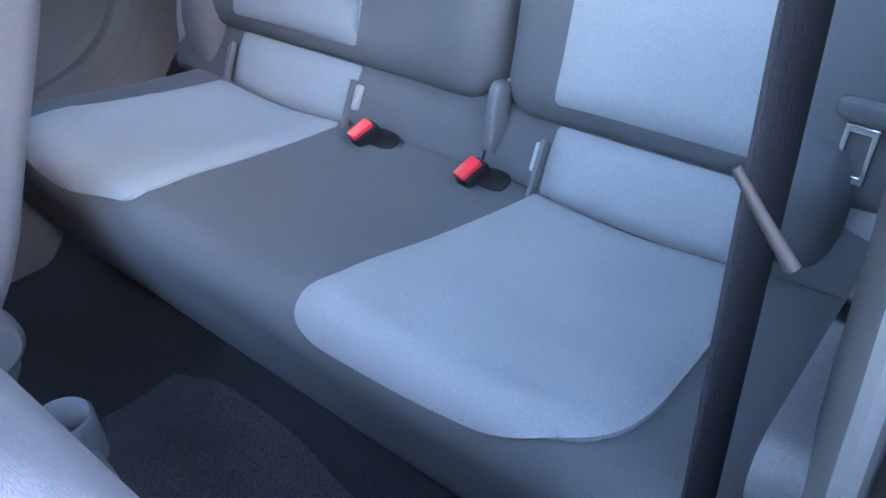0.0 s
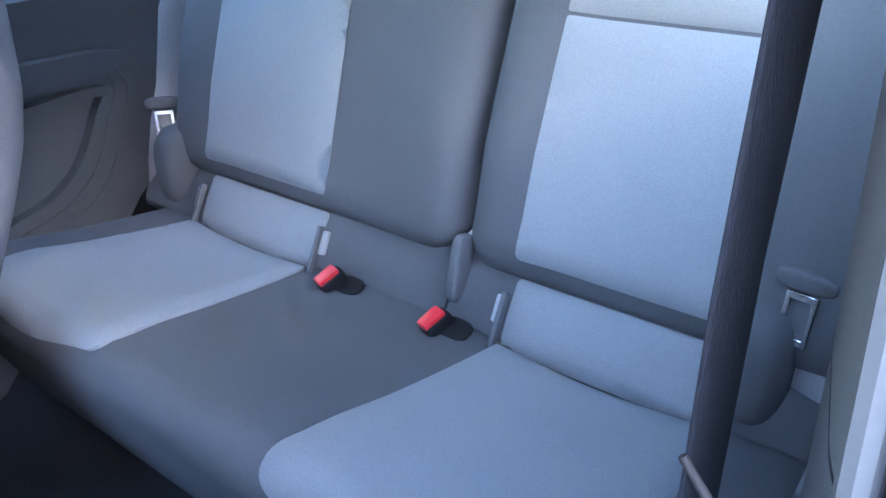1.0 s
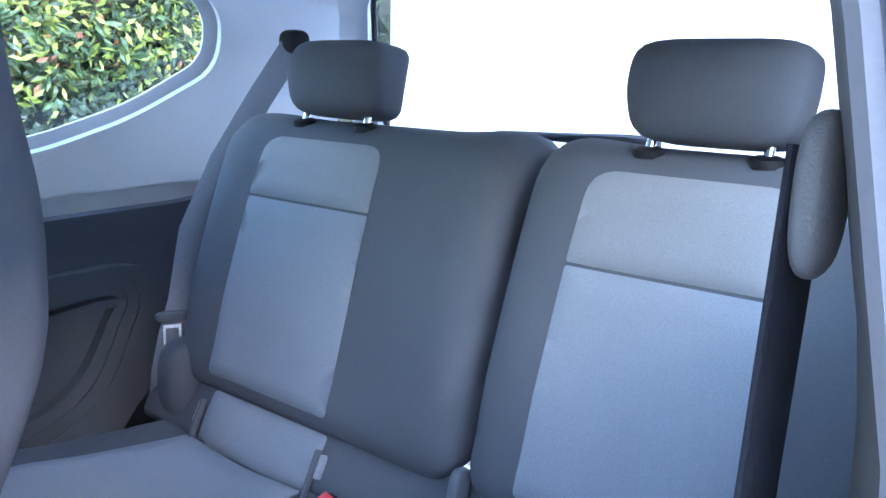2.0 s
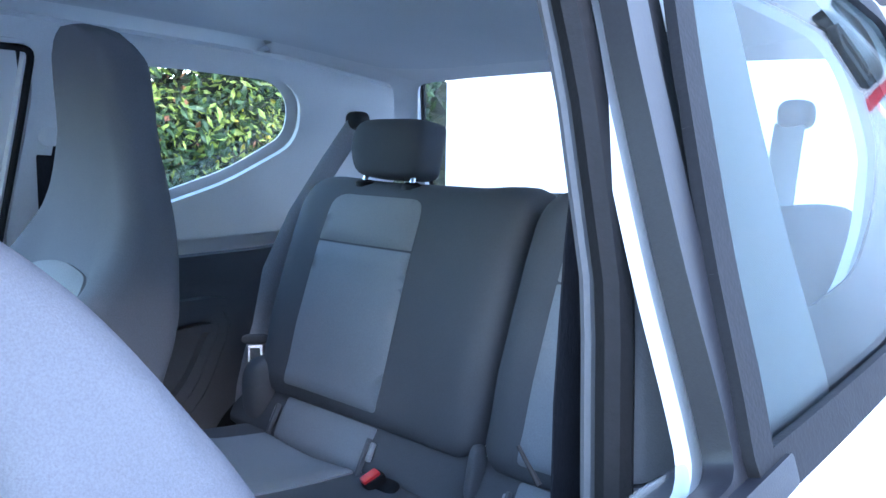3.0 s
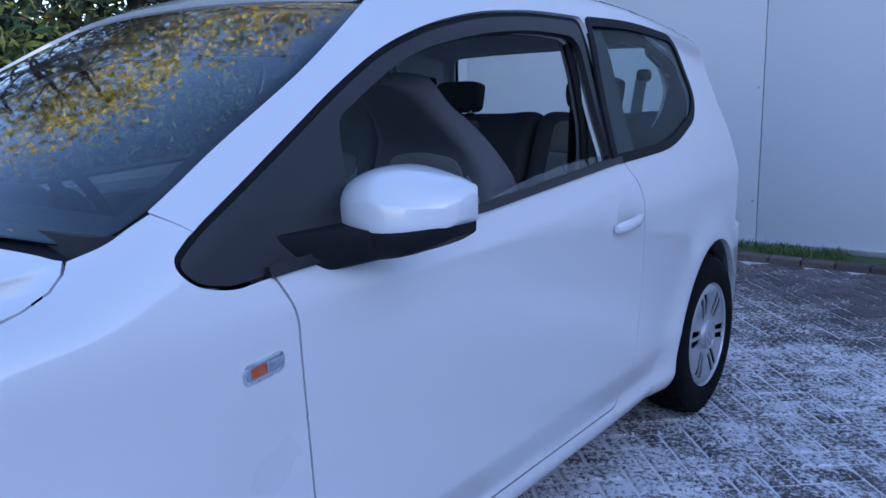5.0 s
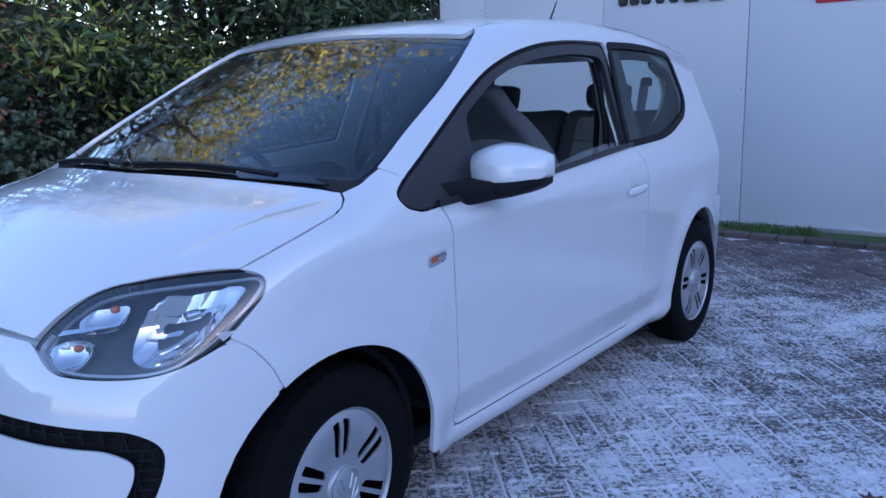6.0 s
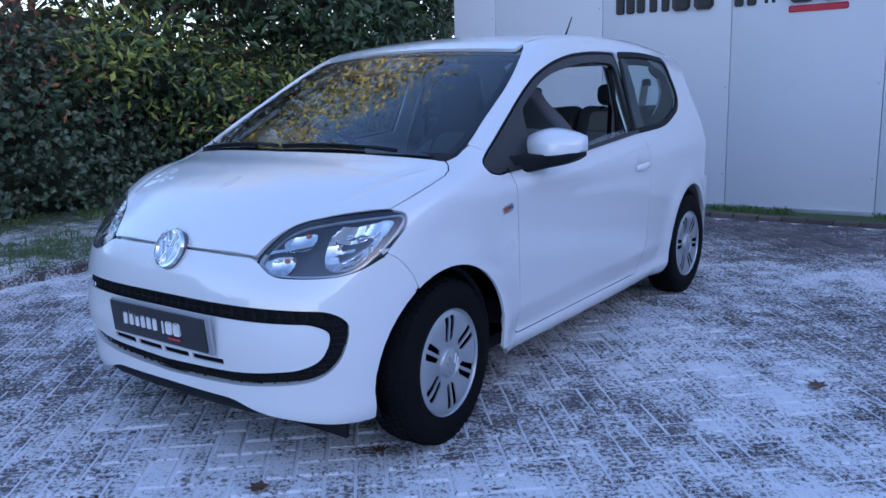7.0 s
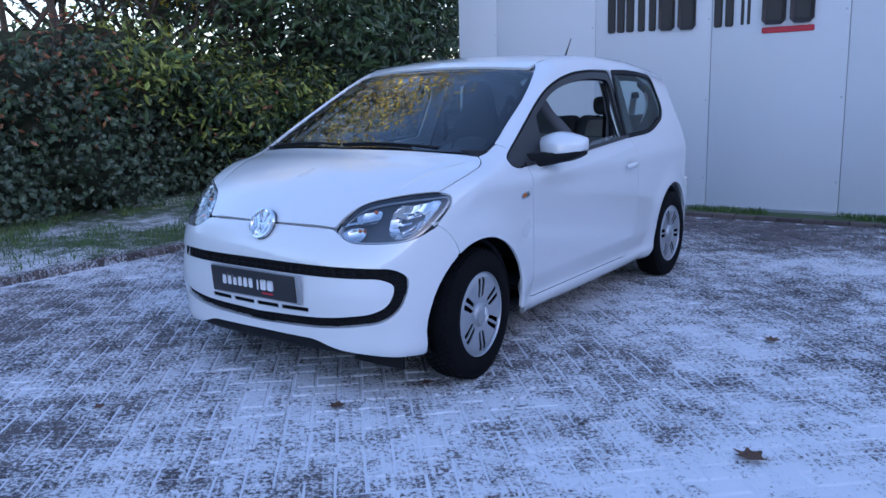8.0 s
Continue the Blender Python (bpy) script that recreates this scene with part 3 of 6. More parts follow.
windscreen = panel("windscreen", windscreen_line, from_above, SCREEN_GLASS, car, step=0.05, thick=0.005, raise_by=-0.009)
panel("screen_border", inset(windscreen_line, -0.003), from_above, BLACK_GLOSS, windscreen, "black border of the windscreen", step=0.03, thick=0.003, holes=[inset(windscreen_line, 0.028)], raise_by=-0.010)
panel("scuttle", rounded(both([(0, 0.005, 0), (0.45, 0.065, 0.2), (0.685, 0.122, 0.02), (0.680, 0.195, 0.02), (0.45, 0.120, 0.2), (0, 0.075, 0)]), 0.01), from_above, BLACK_PLASTIC, car, "black plastic scuttle below the windscreen", step=0.03, thick=0.02, raise_by=-0.02)

bumper_half = [(0, 0.252, 0), (0.25, 0.250, 0.03), (0.33, 0.214, 0.05), (0.50, 0.192, 0.05), (0.598, 0.186, 0.01)] + ARCH_FRONT + front_u(BUMPER_SIDE[::-1]) + [(0.646, 0.714, 0.02), (0.562, 0.666, 0.06), (0.462, 0.658, 0.05), (0.379, 0.660, 0.03), (0.336, 0.699, 0.02), (0.318, 0.710, 0.01), (0.16, 0.714, 0.1), (0, 0.715, 0)]
mouth = [(0, 0.566, 0), (0.365, 0.564, 0.1), (0.51, 0.562, 0.03), (0.552, 0.528, 0.03), (0.549, 0.475, 0.03), (0.525, 0.394, 0.04), (0.470, 0.338, 0.05), (0.30, 0.302, 0.1), (0, 0.289, 0)]
plate_bed = [(0, 0.521, 0), (0.36, 0.520, 0.1), (0.47, 0.522, 0.03), (0.510, 0.500, 0.03), (0.509, 0.465, 0.03), (0.490, 0.410, 0.03), (0.44, 0.377, 0.04), (0.30, 0.348, 0.1), (0, 0.335, 0)]
bumper = panel("front_bumper", rounded(both(bumper_half), 0.02), round_front, WHITE_PAINT, car, step=0.025, thick=0.03, holes=[rounded(both(mouth), 0.02)], gap=0.0015)
SLOTS = [(-0.235, -0.135), (-0.120, -0.015), (0.000, 0.105), (0.120, 0.235)]
slot_holes = [rounded([(a, 0.362 + 0.02 * abs(a) ** 1.2), (b, 0.362 + 0.02 * abs(b) ** 1.2), (b, 0.381 + 0.02 * abs(b) ** 1.2), (a, 0.381 + 0.02 * abs(a) ** 1.2)], 0.004) for a, b in SLOTS]
panel("plate_panel", rounded(both(plate_bed), 0.02), round_front, WHITE_PAINT, bumper, "white panel behind the plate", step=0.025, thick=0.006, holes=slot_holes)
panel("grille", rounded(both([(u * 1.02, v + (0.006 if v > 0.43 else -0.006), 0.02) for u, v, _ in mouth]), 0.02), round_front, BLACK_PLASTIC, bumper, "black honeycomb grille", step=0.03, thick=0.01, raise_by=-0.032)
panel("under_tray", rounded(both([(0, 0.175, 0), (0.45, 0.175, 0.05), (0.56, 0.20, 0.05), (0.50, 0.235, 0.1), (0, 0.26, 0)]), 0.02), round_front, BLACK_PLASTIC, bumper, "black lower lip", step=0.03, thick=0.01, raise_by=-0.018)
panel("slam_panel", rounded([(-0.345, 0.690), (0.345, 0.690), (0.345, 0.735), (-0.345, 0.735)], 0.01), round_front, WHITE_PAINT, bumper, "white panel below the bonnet edge", step=0.02, thick=0.004, raise_by=-0.034)
part("air_deflector", box((0.27, 0.015, 0.075), (0.50, -0.36, 0.150), 0.005), BLACK_PLASTIC, bumper, "black air deflector below the bumper")
rear_half = [(0, 0.20, 0), (0.45, 0.20, 0.05), (0.62, 0.20, 0.02), (0.66, 0.42, 0.04), (0.735, 0.545, 0.0), (0.70, 0.62, 0.03), (0.40, 0.66, 0.1), (0, 0.66, 0)]
panel("rear_bumper", rounded(both(rear_half), 0.02), round_tail, WHITE_PAINT, car, step=0.04, thick=0.02)
rear_glass_line = rounded(both([(0, 0.965, 0), (0.50, 0.975, 0.06), (0.60, 1.02, 0.06), (0.585, 1.20, 0.1), (0.550, 1.350, 0.05), (0.40, 1.362, 0.1), (0, 1.366, 0)]), 0.03)
gate = panel("tailgate", rounded(both([(0, 0.665, 0), (0.42, 0.665, 0.05), (0.60, 0.70, 0.06), (0.635, 0.92, 0.06), (0.620, 1.20, 0.1), (0.575, 1.372, 0.03), (0.40, 1.386, 0.1), (0, 1.390, 0)]), 0.03), from_behind, WHITE_PAINT, car, step=0.04, thick=0.03, holes=[rear_glass_line])
rear_glass = panel("rear_window", inset(rear_glass_line, -0.002), from_behind, CLEAR_GLASS, gate, step=0.06, thick=0.004, raise_by=-0.006)
panel("screen_border", inset(rear_glass_line, -0.01), from_behind, BLACK_GLOSS, gate, "black border of the rear window", step=0.03, thick=0.003, holes=[inset(rear_glass_line, 0.014)], raise_by=-0.014)
for sign in (1, -1):
    panel("tail_lamp", rounded([(sign * 0.650, 0.66), (sign * 0.700, 0.66), (sign * 0.690, 0.98), (sign * 0.645, 1.02)], 0.02), from_behind, RED_PLASTIC, car, "red tail lamp", step=0.03, thick=0.02)

# dark inside of the wheel houses and the floor of the car
for axle in (FRONT_AXLE, REAR_AXLE):
    for sign in (1, -1):
        b = lathe([(0.318, 0.13), (0.330, 0.14), (0.330, -0.09), (0.318, -0.09)], (sign * 0.60, axle, HUB_Z + 0.005), "x", 40, closed=True)
        b2 = lathe([(0.325, -0.10), (0.325, -0.09), (0.01, -0.09), (0.01, -0.10)], (sign * (0.60 if sign > 0 else 0.41), axle, HUB_Z + 0.005), "x", 40, b, closed=True)
        for v in b2.verts:
            v.co.z = max(v.co.z, 0.19 if v.co.y < axle else 0.13)
        part("wheel_liner", b2, BLACK_PLASTIC, car)
part("underbody", box((1.24, 3.0, 0.06), (0, 1.2, 0.185), 0.02), BLACK_PLASTIC, car)


# ---- wheels ----
def build_wheel():
    """A wheel at the world's middle, its face towards +x."""
    tyre = lathe([(0.178, -0.066), (0.190, -0.078), (0.225, -0.086), (0.262, -0.080), (0.280, -0.068), (0.287, -0.045), (0.288, 0.0), (0.287, 0.045), (0.280, 0.068), (0.262, 0.080), (0.225, 0.086), (0.190, 0.078), (0.178, 0.066)], (0, 0, 0), "x", 64, closed=True)
    wheel = part("wheel", tyre, TYRE_RUBBER, None)
    # tread blocks between grooves
    tread = bmesh.new()
    for row, x in enumerate((-0.056, -0.028, 0.0, 0.028, 0.056)):
        for k in range(60):
            a = 2 * math.pi * (k + 0.5 * (row % 2)) / 60
            r = 0.2885 if abs(x) < 0.05 else 0.2835
            box((0.022, 0.022, 0.008), (x, r * math.cos(a), r * math.sin(a)), 0, Matrix.Rotation(a - math.pi / 2, 4, "X"), tread)
    part("tread", tread, TYRE_RUBBER, wheel, smooth=False)
    disc = lathe([(0.02, 0.015), (0.12, 0.012), (0.178, 0.010), (0.178, 0.0), (0.02, 0.0)], (0, 0, 0), "x", 48, closed=True)
    part("brake_plate", disc, TYRE_RUBBER, wheel, "black inside of the rim")

    def dish(u, v):
        r = np.hypot(u, v)
        x = 0.070 + 0.010 * np.clip((r - 0.05) / 0.09, 0, 1) - 0.012 * np.clip((r - 0.150) / 0.035, 0, 1) ** 2
        return np.stack([x, u, v], 1)
    round_ = lambda r, n: np.array([(r * math.cos(2 * math.pi * k / n), r * math.sin(2 * math.pi * k / n)) for k in range(n)])
    slots = []
    for k in range(6):
        for off in (-1, 1):
            a0 = 2 * math.pi * k / 6 + math.pi / 2
            t, n = np.array([math.cos(a0), math.sin(a0)]), np.array([-math.sin(a0), math.cos(a0)])
            slots.append(rounded([t * 0.072 + n * off * 0.0055, t * 0.168 + n * off * 0.0065, t * 0.163 + n * off * 0.030, t * 0.082 + n * off * 0.023], 0.006))
    panel("wheel_cover", round_(0.184, 72), lambda u, v: normals(dish, u, v), SILVER, wheel, "silver plastic wheel cover with paired slots", step=0.012, thick=0.005, holes=slots)
    part("rim_lip", lathe([(0.180, 0.058), (0.188, 0.064), (0.192, 0.072), (0.188, 0.078), (0.182, 0.070)], (0, 0, 0), "x", 64, closed=True), SILVER, wheel)
    part("centre_cap", lathe([(0.0, 0.088), (0.030, 0.087), (0.044, 0.083), (0.052, 0.078), (0.055, 0.070), (0.055, 0.060), (0.0, 0.060)], (0, 0, 0), "x", 40), SILVER, wheel, "round silver centre cap")
    ring = lathe([(0.043, 0.083), (0.046, 0.087), (0.050, 0.085), (0.049, 0.079)], (0, 0, 0), "x", 40, closed=True)
    for y0, z0, y1, z1 in ((-0.022, 0.028, -0.008, -0.004), (0.022, 0.028, 0.008, -0.004), (-0.034, 0.012, -0.014, -0.032), (0.034, 0.012, 0.014, -0.032)):
        tube([(0.087, y0, z0), (0.088, y1, z1)], 0.0042, 6, ring)
    part("emblem", ring, SILVER, wheel, "plain raised emblem")
    return wheel


wheel = build_wheel()
for i, (x, y, turn) in enumerate(((0.712, FRONT_AXLE, 0), (0.702, REAR_AXLE, 0), (-0.712, FRONT_AXLE, 180), (-0.702, REAR_AXLE, 180))):
    w = wheel if i == 0 else copy_thing(wheel, Matrix())
    w.parent = car
    w.matrix_basis = pose(x, y, HUB_Z, (0, 23, 0, 11)[i], 0, turn + (4 if y == 0 else 0))


# ---- lamps, plate, badge, mirrors and other fittings ----
lamp_line = inset(flowing([(0.760, 0.834), (0.715, 0.842), (0.590, 0.829), (0.483, 0.805), (0.437, 0.765), (0.410, 0.704), (0.440, 0.678), (0.480, 0.664), (0.586, 0.661), (0.695, 0.670), (0.747, 0.716), (0.768, 0.790)]), -0.004)
SMOKE = material("lamp_body", (0.055, 0.058, 0.066), 0.35, grain=0.05, spots=0.08, spot_scale=20)


def lamp_shape(points, sign, name, mat, parent, label, back, thick=0.01, step=0.012, dome=0.0, edge=0.02):
    return panel(name, [(sign * a, b) for a, b in points], from_front, mat, parent, label, step=step, thick=thick, raise_by=back, dome=dome, edge=edge)


for sign in (1, -1):
    lamp = lamp_shape(inset(lamp_line, -0.004), sign, "headlamp", SMOKE, car, "clear headlamp with dark grey bezel", -0.055, 0.03, 0.02)
    lens = lamp_shape(inset(lamp_line, 0.004), sign, "lens", LAMP_GLASS, lamp, "clear lens", -0.001, 0.003, 0.02)
    panel("lamp_rim", inset(lamp_line, -0.003) * (sign, 1), from_front, BLACK_PLASTIC, lamp, "black rim", step=0.015, thick=0.008, holes=[inset(lamp_line, 0.001) * (sign, 1)], raise_by=-0.004)
    panel("chrome_strip", inset(lamp_line, 0.008) * (sign, 1), from_front, SILVER, lamp, "bright strip", step=0.015, thick=0.006, holes=[inset(lamp_line, 0.013) * (sign, 1)], raise_by=-0.018)
    # the big bowl, a turned shell cut by a slanted line
    bowl = [(0.600, 0.800), (0.640, 0.818), (0.700, 0.826), (0.742, 0.818), (0.735, 0.770), (0.722, 0.725), (0.690, 0.692), (0.655, 0.688), (0.625, 0.705), (0.605, 0.745)]

    def bowl_fn(u, v):
        """A deep bowl with upright flutes and a level step."""
        p, n = from_front(u, v)
        r = np.hypot((np.abs(u) - 0.672) / 0.080, (v - 0.758) / 0.080)
        flute = np.abs(((np.abs(u) - 0.60) / 0.046) % 1 - 0.5) * 2
        step_ = np.where(v > 0.765, 0.006, 0.0)
        return p - n * (0.010 + 0.050 * np.clip(1 - r**2, 0, 1) + 0.0035 * flute + step_)[:, None]
    panel("reflector", flowing(bowl) * (sign, 1), lambda u, v: normals(bowl_fn, u, v, 0.001), CHROME, lamp, "bright fluted reflector bowl", step=0.006, thick=0.003, raise_by=-0.004)
    for du, dv, du2, dv2 in ((0.612, 0.775, 0.720, 0.790), (0.618, 0.742, 0.675, 0.752), (0.66, 0.70, 0.715, 0.735)):
        panel("facet", rounded([(sign * du, dv), (sign * du2, dv2), (sign * du2, dv2 + 0.012), (sign * du, dv + 0.010)], 0.003), lambda u, v: normals(bowl_fn, u, v, 0.001), CHROME, lamp, step=0.01, thick=0.004, raise_by=0.010)
    c = from_front(np.array([sign * 0.672]), np.array([0.762]))[0][0]
    part("bulb_shield", lathe([(0.0, -0.004), (0.010, -0.002), (0.012, 0.008), (0.012, 0.03), (0.0, 0.03)], c + np.array([0, 0.028, 0]), "y", 20), CHROME, lamp, "bulb shield")
    for name, pts in (("side_light", [(0.455, 0.768), (0.500, 0.792), (0.536, 0.796), (0.545, 0.775), (0.530, 0.757), (0.480, 0.742)]), ("turn_signal", [(0.425, 0.705), (0.470, 0.728), (0.512, 0.727), (0.516, 0.700), (0.500, 0.676), (0.455, 0.678)])):
        mid = np.mean(np.array(pts), 0) + (0.015, 0.0)

        def cup_fn(u, v, mid=mid):
            p, n = from_front(u, v)
            r = np.hypot((np.abs(u) - mid[0]) / 0.05, (v - mid[1]) / 0.035)
            return p - n * (0.022 + 0.022 * np.clip(1 - r**2, 0, 1))[:, None]
        panel(name, flowing(pts) * (sign, 1), lambda u, v, f=cup_fn: normals(f, u, v, 0.001), CHROME, lamp, "bright inner reflector", step=0.007, thick=0.004)
        q = from_front(np.array([sign * mid[0]]), np.array([mid[1]]))[0][0]
        part("bulb", pillow((0.018, 0.02, 0.016), q + np.array([0, 0.024, 0]), 2.2, steps=4), AMBER, lamp, "amber bulb")
    panel("divider", rounded([(sign * 0.425, 0.728), (sign * 0.560, 0.757), (sign * 0.562, 0.762), (sign * 0.425, 0.738)], 0.002), from_front, CHROME, lamp, step=0.012, thick=0.012, raise_by=-0.016)
    # side repeater in the fender
    fn = LEFT if sign > 0 else RIGHT
    rep = panel("side_repeater", rounded([(0.316, 0.758), (0.396, 0.766), (0.396, 0.800), (0.316, 0.792)], 0.016), fn, CHROME, car, "clear oval side repeater", step=0.008, thick=0.008, raise_by=0.002, dome=0.002, edge=0.01)
    panel("repeater_lens", rounded([(0.322, 0.764), (0.390, 0.771), (0.390, 0.795), (0.322, 0.787)], 0.011), fn, LAMP_GLASS, rep, "clear lens", step=0.008, thick=0.003, raise_by=0.008)
    panel("repeater_bulb", rounded([(0.330, 0.769), (0.360, 0.772), (0.360, 0.790), (0.330, 0.786)], 0.006), fn, AMBER, rep, "amber bulb", step=0.006, thick=0.004, raise_by=0.005)

# number plate: a dealer's dark plate whose lettering is drawn as plain bars
PLATE_Y = -0.597
plate = part("number_plate", box((0.524, 0.010, 0.115), (0, PLATE_Y, 0.461), 0.004, Matrix.Rotation(radians(4), 4, "X")), material("plate_dark", (0.03, 0.03, 0.034), 0.35, grain=0.05, spots=0.1), car, "dark dealer plate with pale bars")
part("plate_holder", box((0.545, 0.012, 0.128), (0.008, PLATE_Y + 0.008, 0.460), 0.005, Matrix.Rotation(radians(4), 4, "X")), SILVER, plate, "pale plate holder")
part("plate_mount", box((0.46, 0.045, 0.10), (0, PLATE_Y + 0.034, 0.462), 0.01), BLACK_PLASTIC, plate)
PALE = material("pale_print", (0.75, 0.75, 0.74), 0.5, grain=0.02, spots=0.03)
DARK_PRINT = material("dark_print", (0.035, 0.03, 0.028), 0.55, grain=0.05, spots=0.08)
RED_PRINT = material("red_print", (0.55, 0.03, 0.05), 0.5, grain=0.03, spots=0.05)


def bars(parent, spec, put, depth, group_label):
    """Writing that is not to be read: upright and level bars. spec: (left, bottom, width, height, material)."""
    for a, b, w, h, mat in spec:
        part("bar", box((w, depth, h), put(a + w / 2, b + h / 2), min(w, h) * 0.18, segments=1), mat, parent, group_label)


plate_spec = [(-0.185 + 0.034 * k, 0.442, 0.022, h, PALE) for k, h in enumerate((0.042, 0.055, 0.064, 0.042, 0.042, 0.042))] + [(0.034, 0.437, 0.010, 0.046, PALE), (0.060, 0.441, 0.034, 0.044, PALE), (0.102, 0.441, 0.034, 0.044, PALE), (0.066, 0.423, 0.068, 0.008, RED_PRINT)]
bars(plate, plate_spec, lambda x, z: (x, PLATE_Y - 0.0055 - (0.461 - z) * 0.07, z), 0.003, "")

# the badge leans back with the nose
badge_y, badge_z = -0.516, 0.711
lean = Matrix.Translation((0, badge_y, badge_z)) @ Matrix.Rotation(radians(-27), 4, "X")


def leaning(bm):
    bmesh.ops.transform(bm, matrix=lean, verts=bm.verts)
    return bm


badge = part("badge", leaning(lathe([(0.0, 0.0), (0.050, -0.002), (0.062, -0.006), (0.070, -0.006), (0.073, 0.004), (0.070, 0.03), (0.0, 0.03)], (0, 0, 0), "y", 48)), material("badge_field", (0.16, 0.165, 0.18), 0.2, metal=0.8, grain=0.03, spots=0.05), car, "round chrome badge")
part("badge_ring", leaning(lathe([(0.054, -0.004), (0.060, -0.013), (0.069, -0.012), (0.073, -0.003)], (0, 0, 0), "y", 48)), CHROME, badge, "chrome ring")
shape = bmesh.new()
for x0, z0, x1, z1 in ((-0.024, 0.050, -0.006, 0.006), (0.024, 0.050, 0.006, 0.006), (-0.050, 0.022, -0.022, -0.046), (0.050, 0.022, 0.022, -0.046), (-0.022, -0.046, 0.0, -0.006), (0.022, -0.046, 0.0, -0.006)):
    tube([(x0, -0.008, z0), (x1, -0.008, z1)], 0.0055, 8, shape)
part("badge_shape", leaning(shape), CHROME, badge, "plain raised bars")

# honeycomb of the grille: slanted bars in the black mouth
comb = bmesh.new()
mouth_line, bed_line = rounded(both(mouth), 0.02), rounded(both(plate_bed), 0.02)
lines = []
for k in range(-34, 35):
    for lean in (-1, 1):
        u0 = k * 0.034
        lines.append([(u0 + lean * t * 0.055, 0.288 + t * 0.282) for t in np.linspace(0, 1, 40)])
for row in range(14):
    lines.append([(u, 0.292 + row * 0.0205) for u in np.linspace(-0.56, 0.56, 120)])
for l in lines:
    pts = np.array(l)
    ok = within(mouth_line, pts) & ~within(inset(bed_line, -0.002), pts)
    run = []
    for p_, o in list(zip(pts, ok)) + [(None, False)]:
        if o:
            run.append(p_)
        else:
            if len(run) > 1:
                r = np.array(run)
                q, n = round_front(r[:, 0], r[:, 1])
                tube((q - n * 0.018)[:: max(1, len(r) // 8)], 0.0026, 4, comb)
            run = []
part("honeycomb", comb, BLACK_PLASTIC, bumper, "black honeycomb bars", smooth=False)

# door mirrors: shells lofted outwards from the sail
SHELL = [(-0.84, 0.0), (-0.95, 0.03), (-1.0, 0.12), (-0.995, 0.30), (-0.975, 0.45), (-0.945, 0.52), (-0.82, 0.66), (-0.62, 0.80), (-0.36, 0.91), (-0.05, 0.975), (0.3, 1.0), (0.7, 1.0), (0.92, 0.97), (1.0, 0.88), (1.0, 0.12), (0.94, 0.02), (0.8, 0.0), (0.3, 0.0), (-0.3, 0.0)]
FOOT = [(-0.55, 0.0), (-0.78, 0.12), (-0.93, 0.40), (-1.0, 0.75), (-0.98, 0.95), (-0.9, 1.0), (-0.3, 1.0), (0.3, 1.0), (0.9, 1.0), (1.0, 0.9), (1.0, 0.2), (0.9, 0.04), (0.7, 0.0), (0.1, 0.0)]


def mirror_loft(stations, sign, outline):
    """Lofts an outline (front to rear, low to high) along x. Each station: x, front y, rear y, low z, high z."""
    bm, rings = bmesh.new(), []
    shape = flowing(outline, 3)
    for x, yf, yr, z0, z1 in stations:
        rings.append([bm.verts.new((sign * x, (yf + yr) / 2 + c * (yr - yf) / 2, z0 + d * (z1 - z0))) for c, d in shape])
    n = len(shape)
    for a, b in zip(rings, rings[1:]):
        for k in range(n):
            bm.faces.new((a[k], a[(k + 1) % n], b[(k + 1) % n], b[k]))
    bm.faces.new(rings[0])
    bm.faces.new(rings[-1][::-1])
    return bm


def stations(xs, *knots):
    return [(x, *(float(spline(*k, np.array([x]))[0]) for k in knots)) for x in xs]


MX = (0.700, 0.76, 0.84, 0.92, 0.960, 0.974, 0.980)
for sign in (1, -1):
    xs = [0.712 + 0.268 * math.sin(t * math.pi / 2) ** 0.9 for t in np.linspace(0, 1, 22)]
    shell = part("door_mirror", mirror_loft(stations(xs, (MX, (0.640, 0.580, 0.548, 0.556, 0.588, 0.608, 0.622)), (MX, (0.655, 0.672, 0.682, 0.687, 0.688, 0.685, 0.676)), (MX, (0.968, 0.956, 0.953, 0.957, 0.963, 0.967, 0.974)), (MX, (1.000, 1.034, 1.056, 1.044, 1.030, 1.022, 1.012))), sign, SHELL), WHITE_PAINT, car, "white door mirror shell")
    xs2 = [0.770 + 0.200 * math.sin(t * math.pi / 2) ** 0.9 for t in np.linspace(0, 1, 16)]
    part("mirror_base", mirror_loft(stations(xs2, (MX, (0.600, 0.572, 0.550, 0.558, 0.590, 0.612, 0.625)), (MX, (0.655, 0.670, 0.680, 0.685, 0.686, 0.682, 0.674)), (MX, (0.885, 0.890, 0.904, 0.922, 0.940, 0.950, 0.957)), (MX, (0.966, 0.964, 0.960, 0.964, 0.970, 0.974, 0.978))), sign, FOOT), BLACK_PLASTIC, shell, "black lower shell")
    part("mirror_arm", mirror_loft([(0.740, 0.38, 0.66, 0.890, 0.966), (0.770, 0.40, 0.66, 0.890, 0.964), (0.790, 0.45, 0.662, 0.892, 0.963), (0.815, 0.505, 0.666, 0.897, 0.962), (0.845, 0.540, 0.672, 0.905, 0.960), (0.88, 0.556, 0.68, 0.914, 0.960)], sign, FOOT), BLACK_PLASTIC, shell, "black mirror foot")
    part("mirror_glass", pillow((0.205, 0.008, 0.078), (sign * 0.852, 0.686, 1.002), 4, None, 6), CHROME, shell, "mirror glass")

